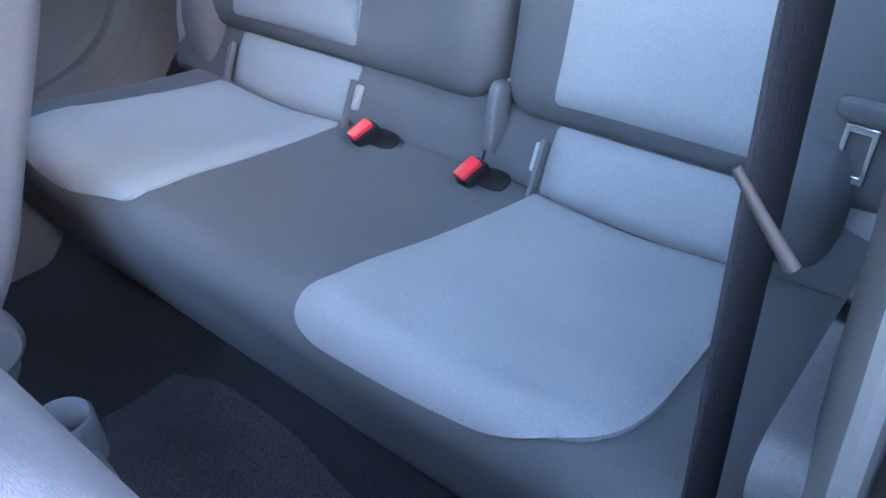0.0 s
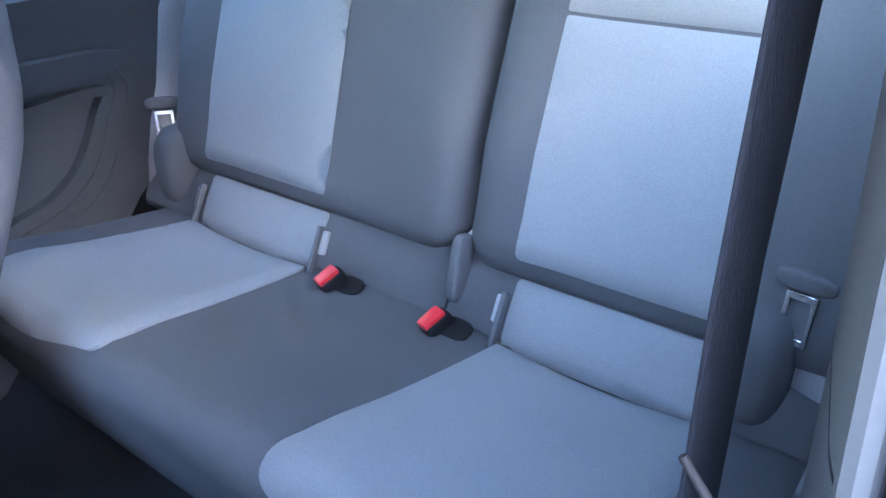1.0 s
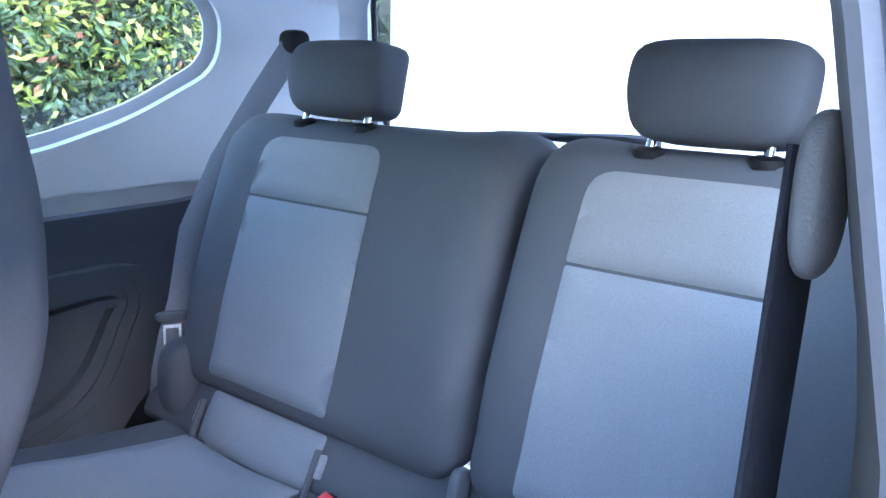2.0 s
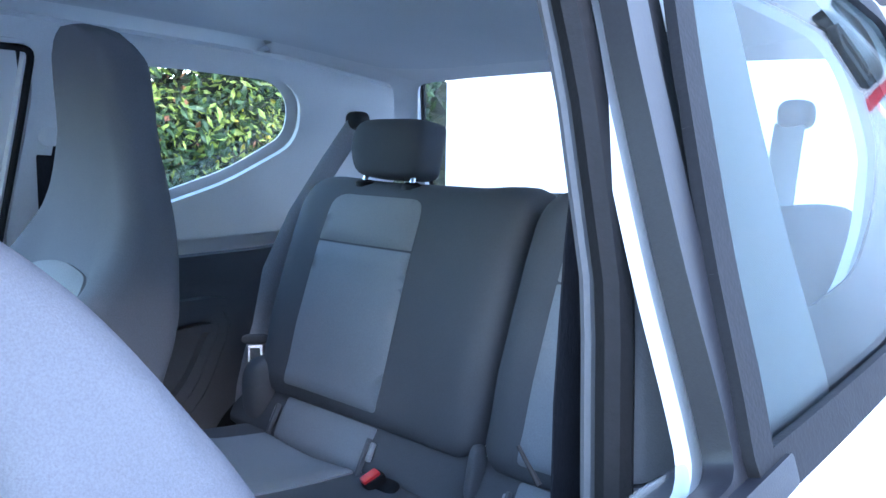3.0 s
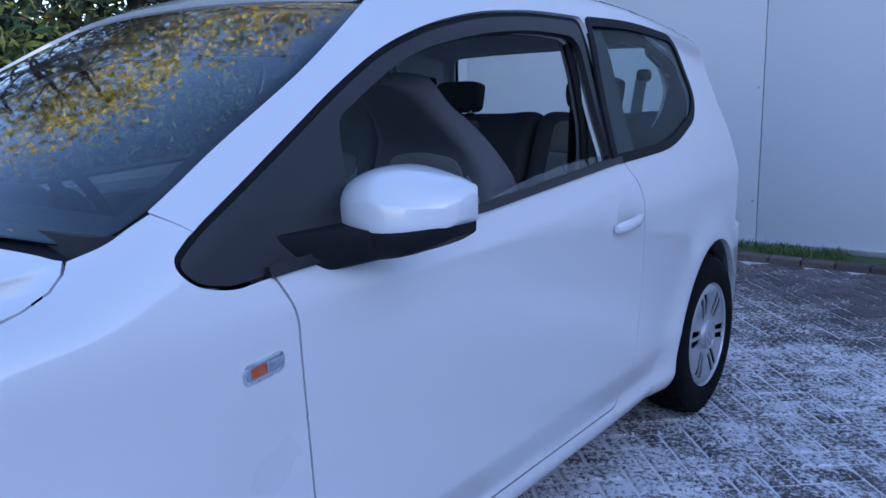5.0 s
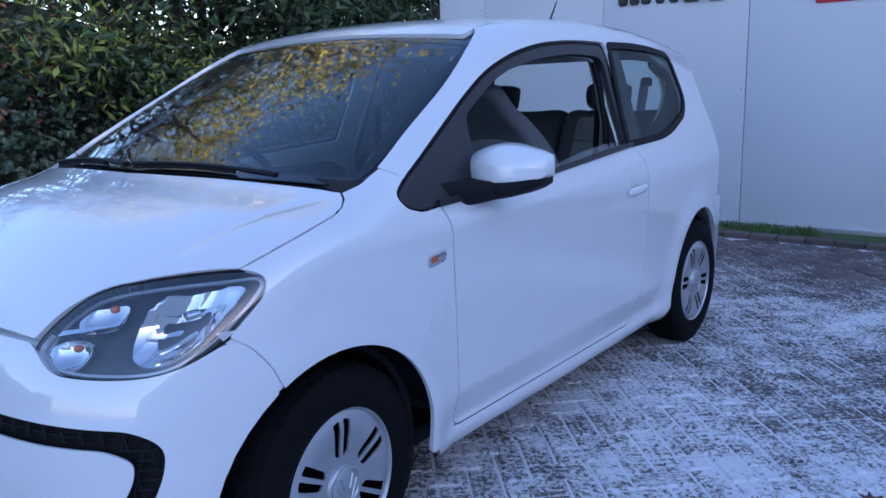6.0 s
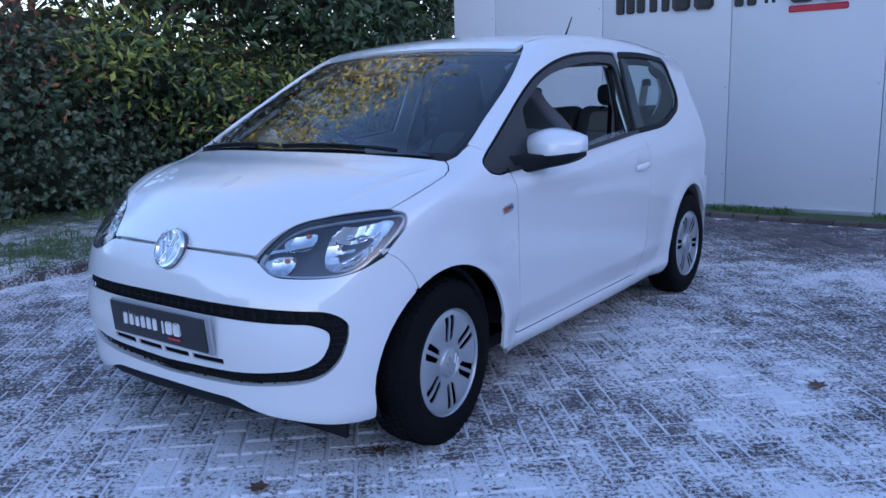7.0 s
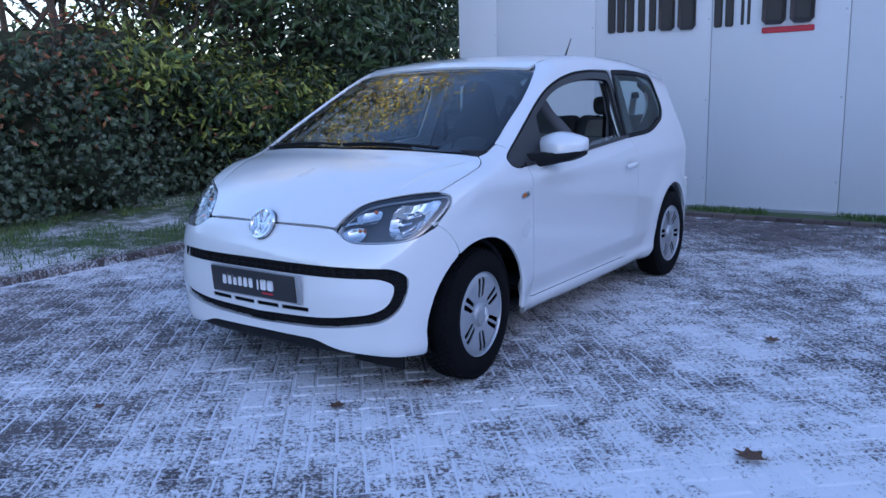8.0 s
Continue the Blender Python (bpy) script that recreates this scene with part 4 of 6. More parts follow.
# door handles with their cups
for sign, fn in ((1, LEFT), (-1, RIGHT)):
    def cup(u, v, fn=fn):
        p, n = fn(u, v)
        r = np.hypot((u - 1.612) / 0.060, (v - 0.833) / 0.048)
        return p - n * (0.024 * np.clip(1 - r**2, 0, 1) - 0.0004)[:, None], n
    a = np.linspace(0, 2 * math.pi, 40, endpoint=False)
    pan = panel("handle_cup", np.stack([1.612 + 0.060 * np.cos(a), 0.833 + 0.048 * np.sin(a)], 1), cup, WHITE_PAINT, car, "white handle recess", step=0.009, thick=0.006, raise_by=0.0003)
    q, n = fn(np.linspace(1.528, 1.690, 11), np.linspace(0.812, 0.822, 11))
    lift = 0.004 + 0.018 * np.sin(np.linspace(0.05, 0.97, 11) * math.pi) ** 0.6
    part("door_handle", tube(q + n * lift[:, None], [0.010, 0.0145, 0.0155, 0.016, 0.016, 0.016, 0.016, 0.016, 0.0155, 0.0145, 0.010], 14, flat=0.6, up=(1, 0, 0)), WHITE_PAINT, car, "white pull handle")

# wipers, aerial and the rear wiper
for x0, y0, x1, y1 in ((0.50, 0.112, -0.02, 0.050), (-0.05, 0.045, -0.60, 0.140)):
    xs, ys = np.linspace(x0, x1, 12), np.linspace(y0, y1, 12)
    q, n = from_above(xs, ys)
    wiper = part("wiper", tube(q + n * 0.010, [0.012] * 3 + [0.008] * 9, 8, flat=0.6), BLACK_PLASTIC, car, "black wiper arm")
    part("wiper_blade", strap(q[3:] + n[3:] * 0.002, 0.012, 0.014, (0, 1, 0)), RUBBER, wiper, "rubber blade")
aerial = part("aerial", tube([(0, 2.32, float(top_z(0, 2.32)) - 0.004), (0, 2.335, 1.455), (0, 2.40, 1.54), (0, 2.46, 1.625)], [0.016, 0.011, 0.0045, 0.003], 10), BLACK_PLASTIC, car, "black roof aerial")


# ---- inside the car ----
SX = 0.035  # the middle of the rear seats


def along(points, u, v):
    """A sheet drawn along x whose section is the smooth line through the (y, z) points; v runs in metres along it."""
    p = np.array(points, float)
    d = np.concatenate([[0], np.cumsum(np.hypot(*np.diff(p, axis=0).T))])
    return np.stack([u, spline(d, p[:, 0], v), spline(d, p[:, 1], v)], 1)


def length(points):
    return float(np.hypot(*np.diff(np.array(points, float), axis=0).T).sum())


floor_line = [(0.30, 0.46), (0.46, 0.32), (0.62, 0.275), (1.30, 0.27), (1.60, 0.27), (1.84, 0.285), (1.89, 0.34), (1.93, 0.42)]
hump = lambda u: 0.05 * np.exp(-((u / 0.13) ** 4))


def floor_fn(u, v):
    p = along(floor_line, u, v)
    p[:, 2] += hump(u)
    return p


panel("floor_carpet", rounded([(-0.66, 0), (0.66, 0), (0.66, length(floor_line)), (-0.66, length(floor_line))], 0.02), lambda u, v: normals(floor_fn, u, v), CARPET, car, "dark carpet", step=0.05, thick=0.02)
panel("floor_mat", rounded([(-0.20, 1.12), (0.60, 1.12), (0.60, 1.56), (-0.20, 1.56)], 0.03), lambda u, v: normals(floor_fn, u, v), MAT, car, "dark grey floor mat", step=0.05, thick=0.008, raise_by=0.009)
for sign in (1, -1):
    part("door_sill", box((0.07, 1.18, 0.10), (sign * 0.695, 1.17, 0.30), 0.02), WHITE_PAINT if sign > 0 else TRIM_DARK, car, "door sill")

# rear bench
bench_line = [(1.930, 0.29), (1.858, 0.335), (1.803, 0.43), (1.770, 0.52), (1.758, 0.575), (1.774, 0.602), (1.830, 0.601), (1.94, 0.582), (2.04, 0.567), (2.14, 0.555)]
BL = length(bench_line)


def bench_fn(u, v):
    p = along(bench_line, u, v)
    dip = 0.012 * np.exp(-(((np.abs(u - SX) - 0.305) / 0.12) ** 2)) - 0.006
    edge = np.clip((np.abs(u - SX) - 0.52) / 0.09, 0, 1)
    p[:, 2] -= (dip + 0.05 * edge**2) * np.clip((v - 0.2) / 0.12, 0, 1)
    p[:, 1] += 0.03 * edge**2 * np.clip(1 - (v - 0.3) / 0.2, 0, 1)
    return p


bench = panel("rear_bench", rounded([(SX - 0.60, 0), (SX + 0.60, 0), (SX + 0.60, BL), (SX - 0.60, BL)], 0.03), lambda u, v: normals(bench_fn, u, v), DARK_CLOTH, car, "dark grey cloth rear bench", step=0.028, thick=0.06)
for sign in (1, -1):
    at = lambda u: SX + sign * u
    pts = [(at(0.172), BL - 0.022, 0.004), (at(0.160), 0.55, 0.04), (at(0.146), 0.40, 0.015), (at(0.150), 0.378 if sign < 0 else 0.360, 0.015), (at(0.180), 0.374 if sign < 0 else 0.350, 0.02), (at(0.29), 0.358, 0.05), (at(0.390), 0.364, 0.03), (at(0.462), 0.400, 0.03), (at(0.474), 0.450, 0.04), (at(0.452), BL - 0.022, 0.004)]
    panel("seat_insert", rounded(pts, 0.02), lambda u, v: normals(bench_fn, u, v), RIB_CLOTH, bench, "blue-grey ribbed cloth insert", step=0.02, thick=0.01, raise_by=0.004, dome=0.006, edge=0.025)


def upholstered(name, front_line, centre, half, thick, bolster, mat, parent, label, rows=26, cols=15, swell=0.0, round_by=0.045):
    """A stuffed back: a loft along front_line; centre, half-width, thickness and bolster depth each go from (share, value) knots.
    Returns the object and the function of its front, for panels sewn on to it."""
    line = np.array(front_line, float)
    total = length(line)
    get = lambda knots, s: np.interp(s, [k[0] for k in knots], [k[1] for k in knots])

    def base(v):
        s = np.clip(v / total, 0, 1)
        e = 0.004
        p, a, b = along(line, 0 * v, v), along(line, 0 * v, np.minimum(v + e, total)), along(line, 0 * v, np.maximum(v - e, 0))
        t = (a - b) / (np.linalg.norm(a - b, axis=1, keepdims=True) + 1e-12)
        return s, p, np.stack([0 * v, -t[:, 2], t[:, 1]], 1)

    def front(u, v):
        s, p, n = base(v)
        w, t, b = get(half, s), get(thick, s), get(bolster, s)
        q = np.abs(u) / w
        r = np.minimum(round_by, t * 0.5)
        x = np.clip((np.abs(u) - (w - r)) / r, 0, 1)
        ease = np.clip((q - 0.42) / 0.40, 0, 1)
        d = b * ease**2 * (3 - 2 * ease) - r * (1 - np.sqrt(np.maximum(0, 1 - x**2))) + swell * (1 - np.clip(q, 0, 1) ** 2)
        out = p + n * d[:, None]
        out[:, 0] = get(centre, s) + u
        return out

    def back(u, v):
        s, p, n = base(v)
        w, t = get(half, s), get(thick, s)
        r = np.minimum(round_by, t * 0.5)
        x = np.clip((np.abs(u) - (w - r)) / r, 0, 1)
        out = p + n * (-t + r * (1 - np.sqrt(np.maximum(0, 1 - x**2))))[:, None]
        out[:, 0] = get(centre, s) + u
        return out

    bm = bmesh.new()
    rings = []
    across = np.sin(np.linspace(-1, 1, cols) * math.pi / 2)
    for v in np.linspace(0, total, rows):
        w = float(get(half, v / total))
        vv = np.full(cols, v)
        a, b = front(across * w, vv), back(across[::-1] * w, vv)
        rings.append([bm.verts.new(p) for p in np.concatenate([a, b])])
    k = 2 * cols
    for a, b in zip(rings, rings[1:]):
        for i in range(k):
            bm.faces.new((a[i], a[(i + 1) % k], b[(i + 1) % k], b[i]))
    for ring in (rings[0], rings[-1]):
        c = bm.verts.new(sum((v.co for v in ring), Vector()) / k)
        for i in range(k):
            bm.faces.new((ring[i], ring[(i + 1) % k], c))
    ob = part(name, bm, mat, parent, label)
    return ob, (lambda u, v: normals(lambda a, b: front(a, b), u, v)), total


back_line = [(2.190, 0.628), (2.164, 0.640), (2.160, 0.660), (2.176, 0.72), (2.205, 0.82), (2.235, 0.92), (2.262, 1.00), (2.285, 1.050), (2.312, 1.074), (2.345, 1.082), (2.39, 1.078), (2.42, 1.06)]
BACKS = ((-1, [(0, -0.204), (1, -0.186)], [(0, 0.298), (0.1, 0.310), (0.75, 0.309), (1, 0.300)]), (1, [(0, 0.370), (1, 0.380)], [(0, 0.240), (0.1, 0.252), (0.75, 0.246), (1, 0.236)]))
for sign, centre, half in BACKS:
    back, sewn, total = upholstered("rear_backrest", back_line, centre, half, [(0, 0.06), (0.15, 0.13), (0.7, 0.13), (1, 0.05)], [(0, 0.0), (0.3, 0.018), (0.8, 0.012), (1, 0)], DARK_CLOTH, car, "dark grey cloth rear backrest", rows=34, cols=21)
    mid = -0.264 if sign < 0 else 0.342
    off = lambda x, c=centre: x - (c[0][1] + c[1][1]) / 2
    lo, hi = off(mid - 0.132), off(mid + (0.144 if sign < 0 else 0.134))
    seam = 0.362 if sign < 0 else 0.346
    panel("back_insert", rounded([(lo, 0.055, 0.01), (hi, 0.055, 0.01), (hi - 0.006, seam - 0.002, 0.004), (lo + 0.006, seam - 0.002, 0.004)], 0.01), sewn, RIB_CLOTH, back, "blue-grey ribbed cloth insert", step=0.02, thick=0.012, raise_by=0.001, dome=0.007, edge=0.025)
    panel("head_insert", rounded([(lo + 0.006, seam + 0.002, 0.004), (hi - 0.006, seam + 0.002, 0.004), (hi - 0.010, 0.468, 0.04), (lo + 0.010, 0.468, 0.04)], 0.01), sewn, WARM_CLOTH, back, "grey ribbed upper insert", step=0.02, thick=0.012, raise_by=0.001, dome=0.007, edge=0.02)
    # the lower fold, between the cushion and the back
    fold_line = [(2.150, 0.535), (2.128, 0.556), (2.138, 0.585), (2.158, 0.618), (2.176, 0.640), (2.20, 0.645)]
    fold_fn = lambda u, v: normals(lambda a, b: along(fold_line, a, b), u, v)
    x0, x1 = (SX - 0.60, SX + 0.078) if sign < 0 else (SX + 0.082, SX + 0.60)
    fold = panel("back_fold", rounded([(x0, 0), (x1, 0), (x1, length(fold_line)), (x0, length(fold_line))], 0.01), fold_fn, DARK_CLOTH, back, "dark cloth fold below the back", step=0.03, thick=0.05)
    panel("fold_insert", rounded([(mid - 0.134, 0.022), (mid + 0.134, 0.022), (mid + 0.136, 0.118), (mid - 0.136, 0.118)], 0.008), fold_fn, RIB_CLOTH, back, "ribbed cloth fold", step=0.02, thick=0.012, raise_by=0.002, dome=0.007, edge=0.03)
    for side in (-1, 1):
        fx = mid + side * 0.148
        tag = part("child_seat_anchor", box((0.008, 0.012, 0.036), (fx, 2.140, 0.600), 0.003, Matrix.Rotation(radians(-28), 4, "X")), TAG_GREY, back, "small grey anchor tag")
        part("anchor_strip", box((0.007, 0.012, 0.075), (fx - side * 0.008, 2.128, 0.590), 0.003, Matrix.Rotation(radians(-28), 4, "X")), TRIM_DARK, back)
    # head restraint on two chrome posts
    hc = -0.275 if sign < 0 else 0.342

    def restraint(p):
        x, y, z = p
        return (x * (1 - 0.10 * max(0, -z / 0.065)), y + 0.015 * (z / 0.065) ** 2 - 0.20 * abs(x) ** 2 * -1, z)
    head = part("head_restraint", pillow((0.212, 0.092, 0.124), (hc, 2.350, 1.152), 5.5, Matrix.Rotation(radians(-8), 4, "X"), 12, restraint), DARK_CLOTH, car, "dark grey head restraint")
    for side in (-1, 1):
        part("post", tube([(hc + side * 0.070, 2.322, 1.060), (hc + side * 0.070, 2.346, 1.14)], 0.006, 12), CHROME, head, "chrome post")
        part("guide", lathe([(0.0, 0.006), (0.012, 0.006), (0.020, 0.002), (0.021, -0.008), (0.0, -0.008)], (hc + side * 0.070, 2.328, 1.081), "z", 20), BLACK_PLASTIC, head, "black post guide")
# latch lever between the backs, buckles, belts
part("back_latch", pillow((0.018, 0.036, 0.092), (0.125, 2.152, 0.630), 4, Matrix.Rotation(radians(-12), 4, "X")), TRIM_DARK, car, "black latch lever")
for sign in (1, -1):
    bx = SX + 0.006 + sign * 0.094
    p, n = normals(bench_fn, np.array([bx]), np.array([BL - 0.045]))
    buckle = part("belt_buckle", box((0.023, 0.040, 0.020), (bx - 0.004, 2.094, 0.577), 0.005, Matrix.Rotation(radians(20), 4, "X") @ Matrix.Rotation(radians(-12), 4, "Z")), BLACK_PLASTIC, car, "black buckle with red button")
    part("button", box((0.020, 0.034, 0.010), (bx - 0.007, 2.088, 0.586), 0.004, Matrix.Rotation(radians(24), 4, "X") @ Matrix.Rotation(radians(-12), 4, "Z")), RED_PLASTIC, buckle, "red release button")
    part("buckle_well", pillow((0.052, 0.036, 0.012), (bx + 0.012, 2.108, 0.568), 3, Matrix.Rotation(radians(14), 4, "X")), BLACK_PLASTIC, buckle, "dark well")
for sign in (1, -1):
    X = lambda a: SX * 0.4 + sign * (a - (0.022 if sign > 0 else 0))
    facing = 56 if sign < 0 else -8
    wide = (math.cos(radians(facing)), math.sin(radians(facing)), 0)
    belt_pts = [(X(0.50), 2.425, 1.205), (X(0.515), 2.36, 1.115), (X(0.535), 2.285, 1.00), (X(0.548), 2.225, 0.88), (X(0.545), 2.195, 0.76), (X(0.545), 2.172, 0.70), (X(0.556), 2.160, 0.63), (X(0.572), 2.160, 0.555)]
    belt_ob = part("rear_belt", strap(belt_pts, 0.046, 0.003, wide), REAR_BELT, car, "dark grey rear seat belt")
    tongue = part("tongue_grip", pillow((0.060, 0.014, 0.022), (X(0.540), 2.172, 0.735), 3, Matrix.Rotation(radians(facing), 4, "Z")), TRIM_DARK, belt_ob, "dark grey grip")
    plate_bm = bmesh.new()
    for a, b, w, h in ((-0.013, 0, 0.006, 0.052), (0.013, 0, 0.006, 0.052), (0, 0.023, 0.032, 0.008), (0, -0.023, 0.032, 0.008)):
        box((w, 0.003, h), (a, 0, b), 0.001, bm=plate_bm, segments=1)
    bmesh.ops.transform(plate_bm, matrix=Matrix.Translation((X(0.540) + 0.009 * math.sin(radians(facing)), 2.170 - 0.009 * math.cos(radians(facing)), 0.697)) @ Matrix.Rotation(radians(facing), 4, "Z") @ Matrix.Rotation(radians(-12), 4, "X"), verts=plate_bm.verts)
    part("tongue", plate_bm, STEEL, belt_ob, "bright steel tongue")
    part("side_bolster", pillow((0.085, 0.12, 0.15), (X(0.506), 2.185, 0.628), 3), DARK_CLOTH, car, "stuffed side bolster")
    part("belt_slot", box((0.05, 0.03, 0.02), (X(0.572), 2.165, 0.553), 0.006), BLACK_PLASTIC, car, "black belt slot")
    part("belt_guide", pillow((0.05, 0.05, 0.045), (X(0.505), 2.435, 1.215), 3), BLACK_PLASTIC, car, "black belt guide")

# side trims, pillars and roof lining
for sign, fn in ((1, LEFT), (-1, RIGHT)):
    deep = lambda d, fn=fn: (lambda u, v: (lambda pn: (pn[0] - pn[1] * d, pn[1]))(fn(u, v)))
    panel("pillar_trim", rounded([(1.738, 1.00), (1.745, 0.955), (2.30, 0.965), (2.62, 0.98), (2.64, 1.22), (2.60, 1.36), (2.30, 1.400), (1.60, 1.425), (1.10, 1.415), (0.86, 1.372), (0.80, 1.345), (0.82, 1.280), (0.95, 1.318), (1.15, 1.355), (1.40, 1.374), (1.74, 1.365), (1.762, 1.27)], 0.02), deep(0.060), TRIM_LIGHT, car, "pale grey pillar trim", step=0.04, thick=0.012,
          holes=[rounded([(1.795, 1.03), (2.03, 1.045), (2.20, 1.10), (2.355, 1.185), (2.345, 1.285), (2.28, 1.335), (2.02, 1.345), (1.820, 1.340)], 0.05)])
    panel("inner_frame", rounded([(0.50, 0.905), (1.70, 0.945), (1.735, 1.10), (1.750, 1.27), (1.735, 1.348), (1.43, 1.352), (1.176, 1.334), (0.974, 1.296), (0.843, 1.257), (0.766, 1.227), (0.634, 1.162), (0.50, 1.09)], 0.02), deep(0.034), WHITE_PAINT, car, "white painted inner window frame", step=0.03, thick=0.010, holes=[inset(sash, -0.010)])
    panel("pillar_shell", rounded([(1.775, 1.0), (1.785, 0.975), (2.30, 0.985), (2.60, 1.00), (2.62, 1.22), (2.58, 1.34), (2.30, 1.385), (1.79, 1.390)], 0.03), deep(0.040), BLACK_PLASTIC if sign > 0 else TRIM_LIGHT, car, "back of the pillar trim", step=0.05, thick=0.004,
          holes=[rounded([(1.835, 1.045), (2.03, 1.060), (2.20, 1.115), (2.335, 1.195), (2.325, 1.275), (2.27, 1.318), (2.02, 1.328), (1.855, 1.323)], 0.05)])
    panel("quarter_trim", rounded([(1.66, 0.205), (2.50, 0.205), (2.50, 0.975), (2.26, 0.955), (1.70, 0.945), (1.66, 0.93)], 0.02), deep(0.125), TRIM_DARK, car, "dark quarter trim", step=0.05, thick=0.015)
    ledge = panel("arm_ledge", rounded([(1.68, 0.755), (2.10, 0.775), (2.20, 0.80, 0.04), (2.14, 0.815), (1.90, 0.812), (1.68, 0.79)], 0.02), deep(0.125), TRIM_DARK, car, "dark moulded armrest", step=0.03, thick=0.03, raise_by=-0.035, dome=0.0)
    frame_line = flowing([(1.72, 0.52), (1.95, 0.545), (2.06, 0.60), (2.13, 0.70), (2.14, 0.755), (1.95, 0.74), (1.72, 0.72)])
    panel("pocket_rim", frame_line, deep(0.135), TRIM_DARK, car, "moulded speaker rim", step=0.025, thick=0.03, holes=[inset(frame_line, 0.018)], dome=0.008, edge=0.01)
    panel("speaker_grille", inset(frame_line, 0.016), deep(0.130), BLACK_PLASTIC, car, "black speaker cover", step=0.03, thick=0.006)
    for grow in (0.030, 0.055):
        panel("moulding", inset(frame_line, -grow), deep(0.133), TRIM_DARK, car, step=0.03, thick=0.01, holes=[inset(frame_line, -grow + 0.013)], dome=0.005, edge=0.006)
    inner = panel("door_inner", rounded([(0.50, 0.30), (1.68, 0.30), (1.71, 0.45), (1.725, 0.72), (1.72, 0.95), (0.98, 0.93), (0.45, 0.905)], 0.02), deep(0.050), WHITE_PAINT, car, "white painted inner door", step=0.05, thick=0.012)
    panel("door_card", rounded([(0.52, 0.33), (1.58, 0.33), (1.615, 0.55, 0.06), (1.615, 0.845, 0.07), (1.55, 0.89, 0.07), (1.20, 0.905, 0.1), (0.52, 0.885)], 0.03), deep(0.075), TRIM_DARK, inner, "black door card", step=0.05, thick=0.03, dome=0.012, edge=0.05)
    part("arm_pull", tube([(sign * 0.675, 0.95, 0.70), (sign * 0.655, 1.02, 0.715), (sign * 0.650, 1.22, 0.725), (sign * 0.672, 1.32, 0.72)], 0.017, 8), BLACK_PLASTIC, inner, "black door pull")
    panel("door_opening", inset(opening_line, 0.004), deep(0.046), WHITE_PAINT, car, "white painted door opening", step=0.03, thick=0.02, holes=[inset(opening_line, 0.024)])
    ring = resample(inset(opening_line, 0.016), 0.03)
    bead, _ = deep(0.074)(ring[:, 0], ring[:, 1])
    part("opening_seal", tube([Vector(p) for p in bead] + [Vector(bead[0])], 0.0065, 8), RUBBER, car, "black opening seal")
panel("roof_lining", rounded([(-0.57, 0.86), (0.57, 0.86), (0.565, 2.0), (0.53, 2.45), (0.48, 2.63), (-0.48, 2.63), (-0.53, 2.45), (-0.565, 2.0)], 0.05), from_above, HEADLINER, car, "grey roof lining", step=0.08, thick=0.012, raise_by=-0.032)
gate_inner = panel("gate_trim", inset(rear_glass_line, -0.075), from_behind, TRIM_LIGHT, gate, "pale grey tailgate trim", step=0.04, thick=0.015, holes=[inset(rear_glass_line, 0.004)], raise_by=-0.026)
part("parcel_shelf", box((1.10, 0.36, 0.02), (0, 2.60, 0.985), 0.008), TRIM_DARK, car, "dark parcel shelf")
rear_wiper = part("rear_wiper", tube([(0.06, 2.845, 1.035), (0.0, 2.838, 1.042), (-0.14, 2.836, 1.042), (-0.30, 2.836, 1.040)], [0.022, 0.016, 0.010, 0.007], 8), BLACK_PLASTIC, gate, "black rear wiper")


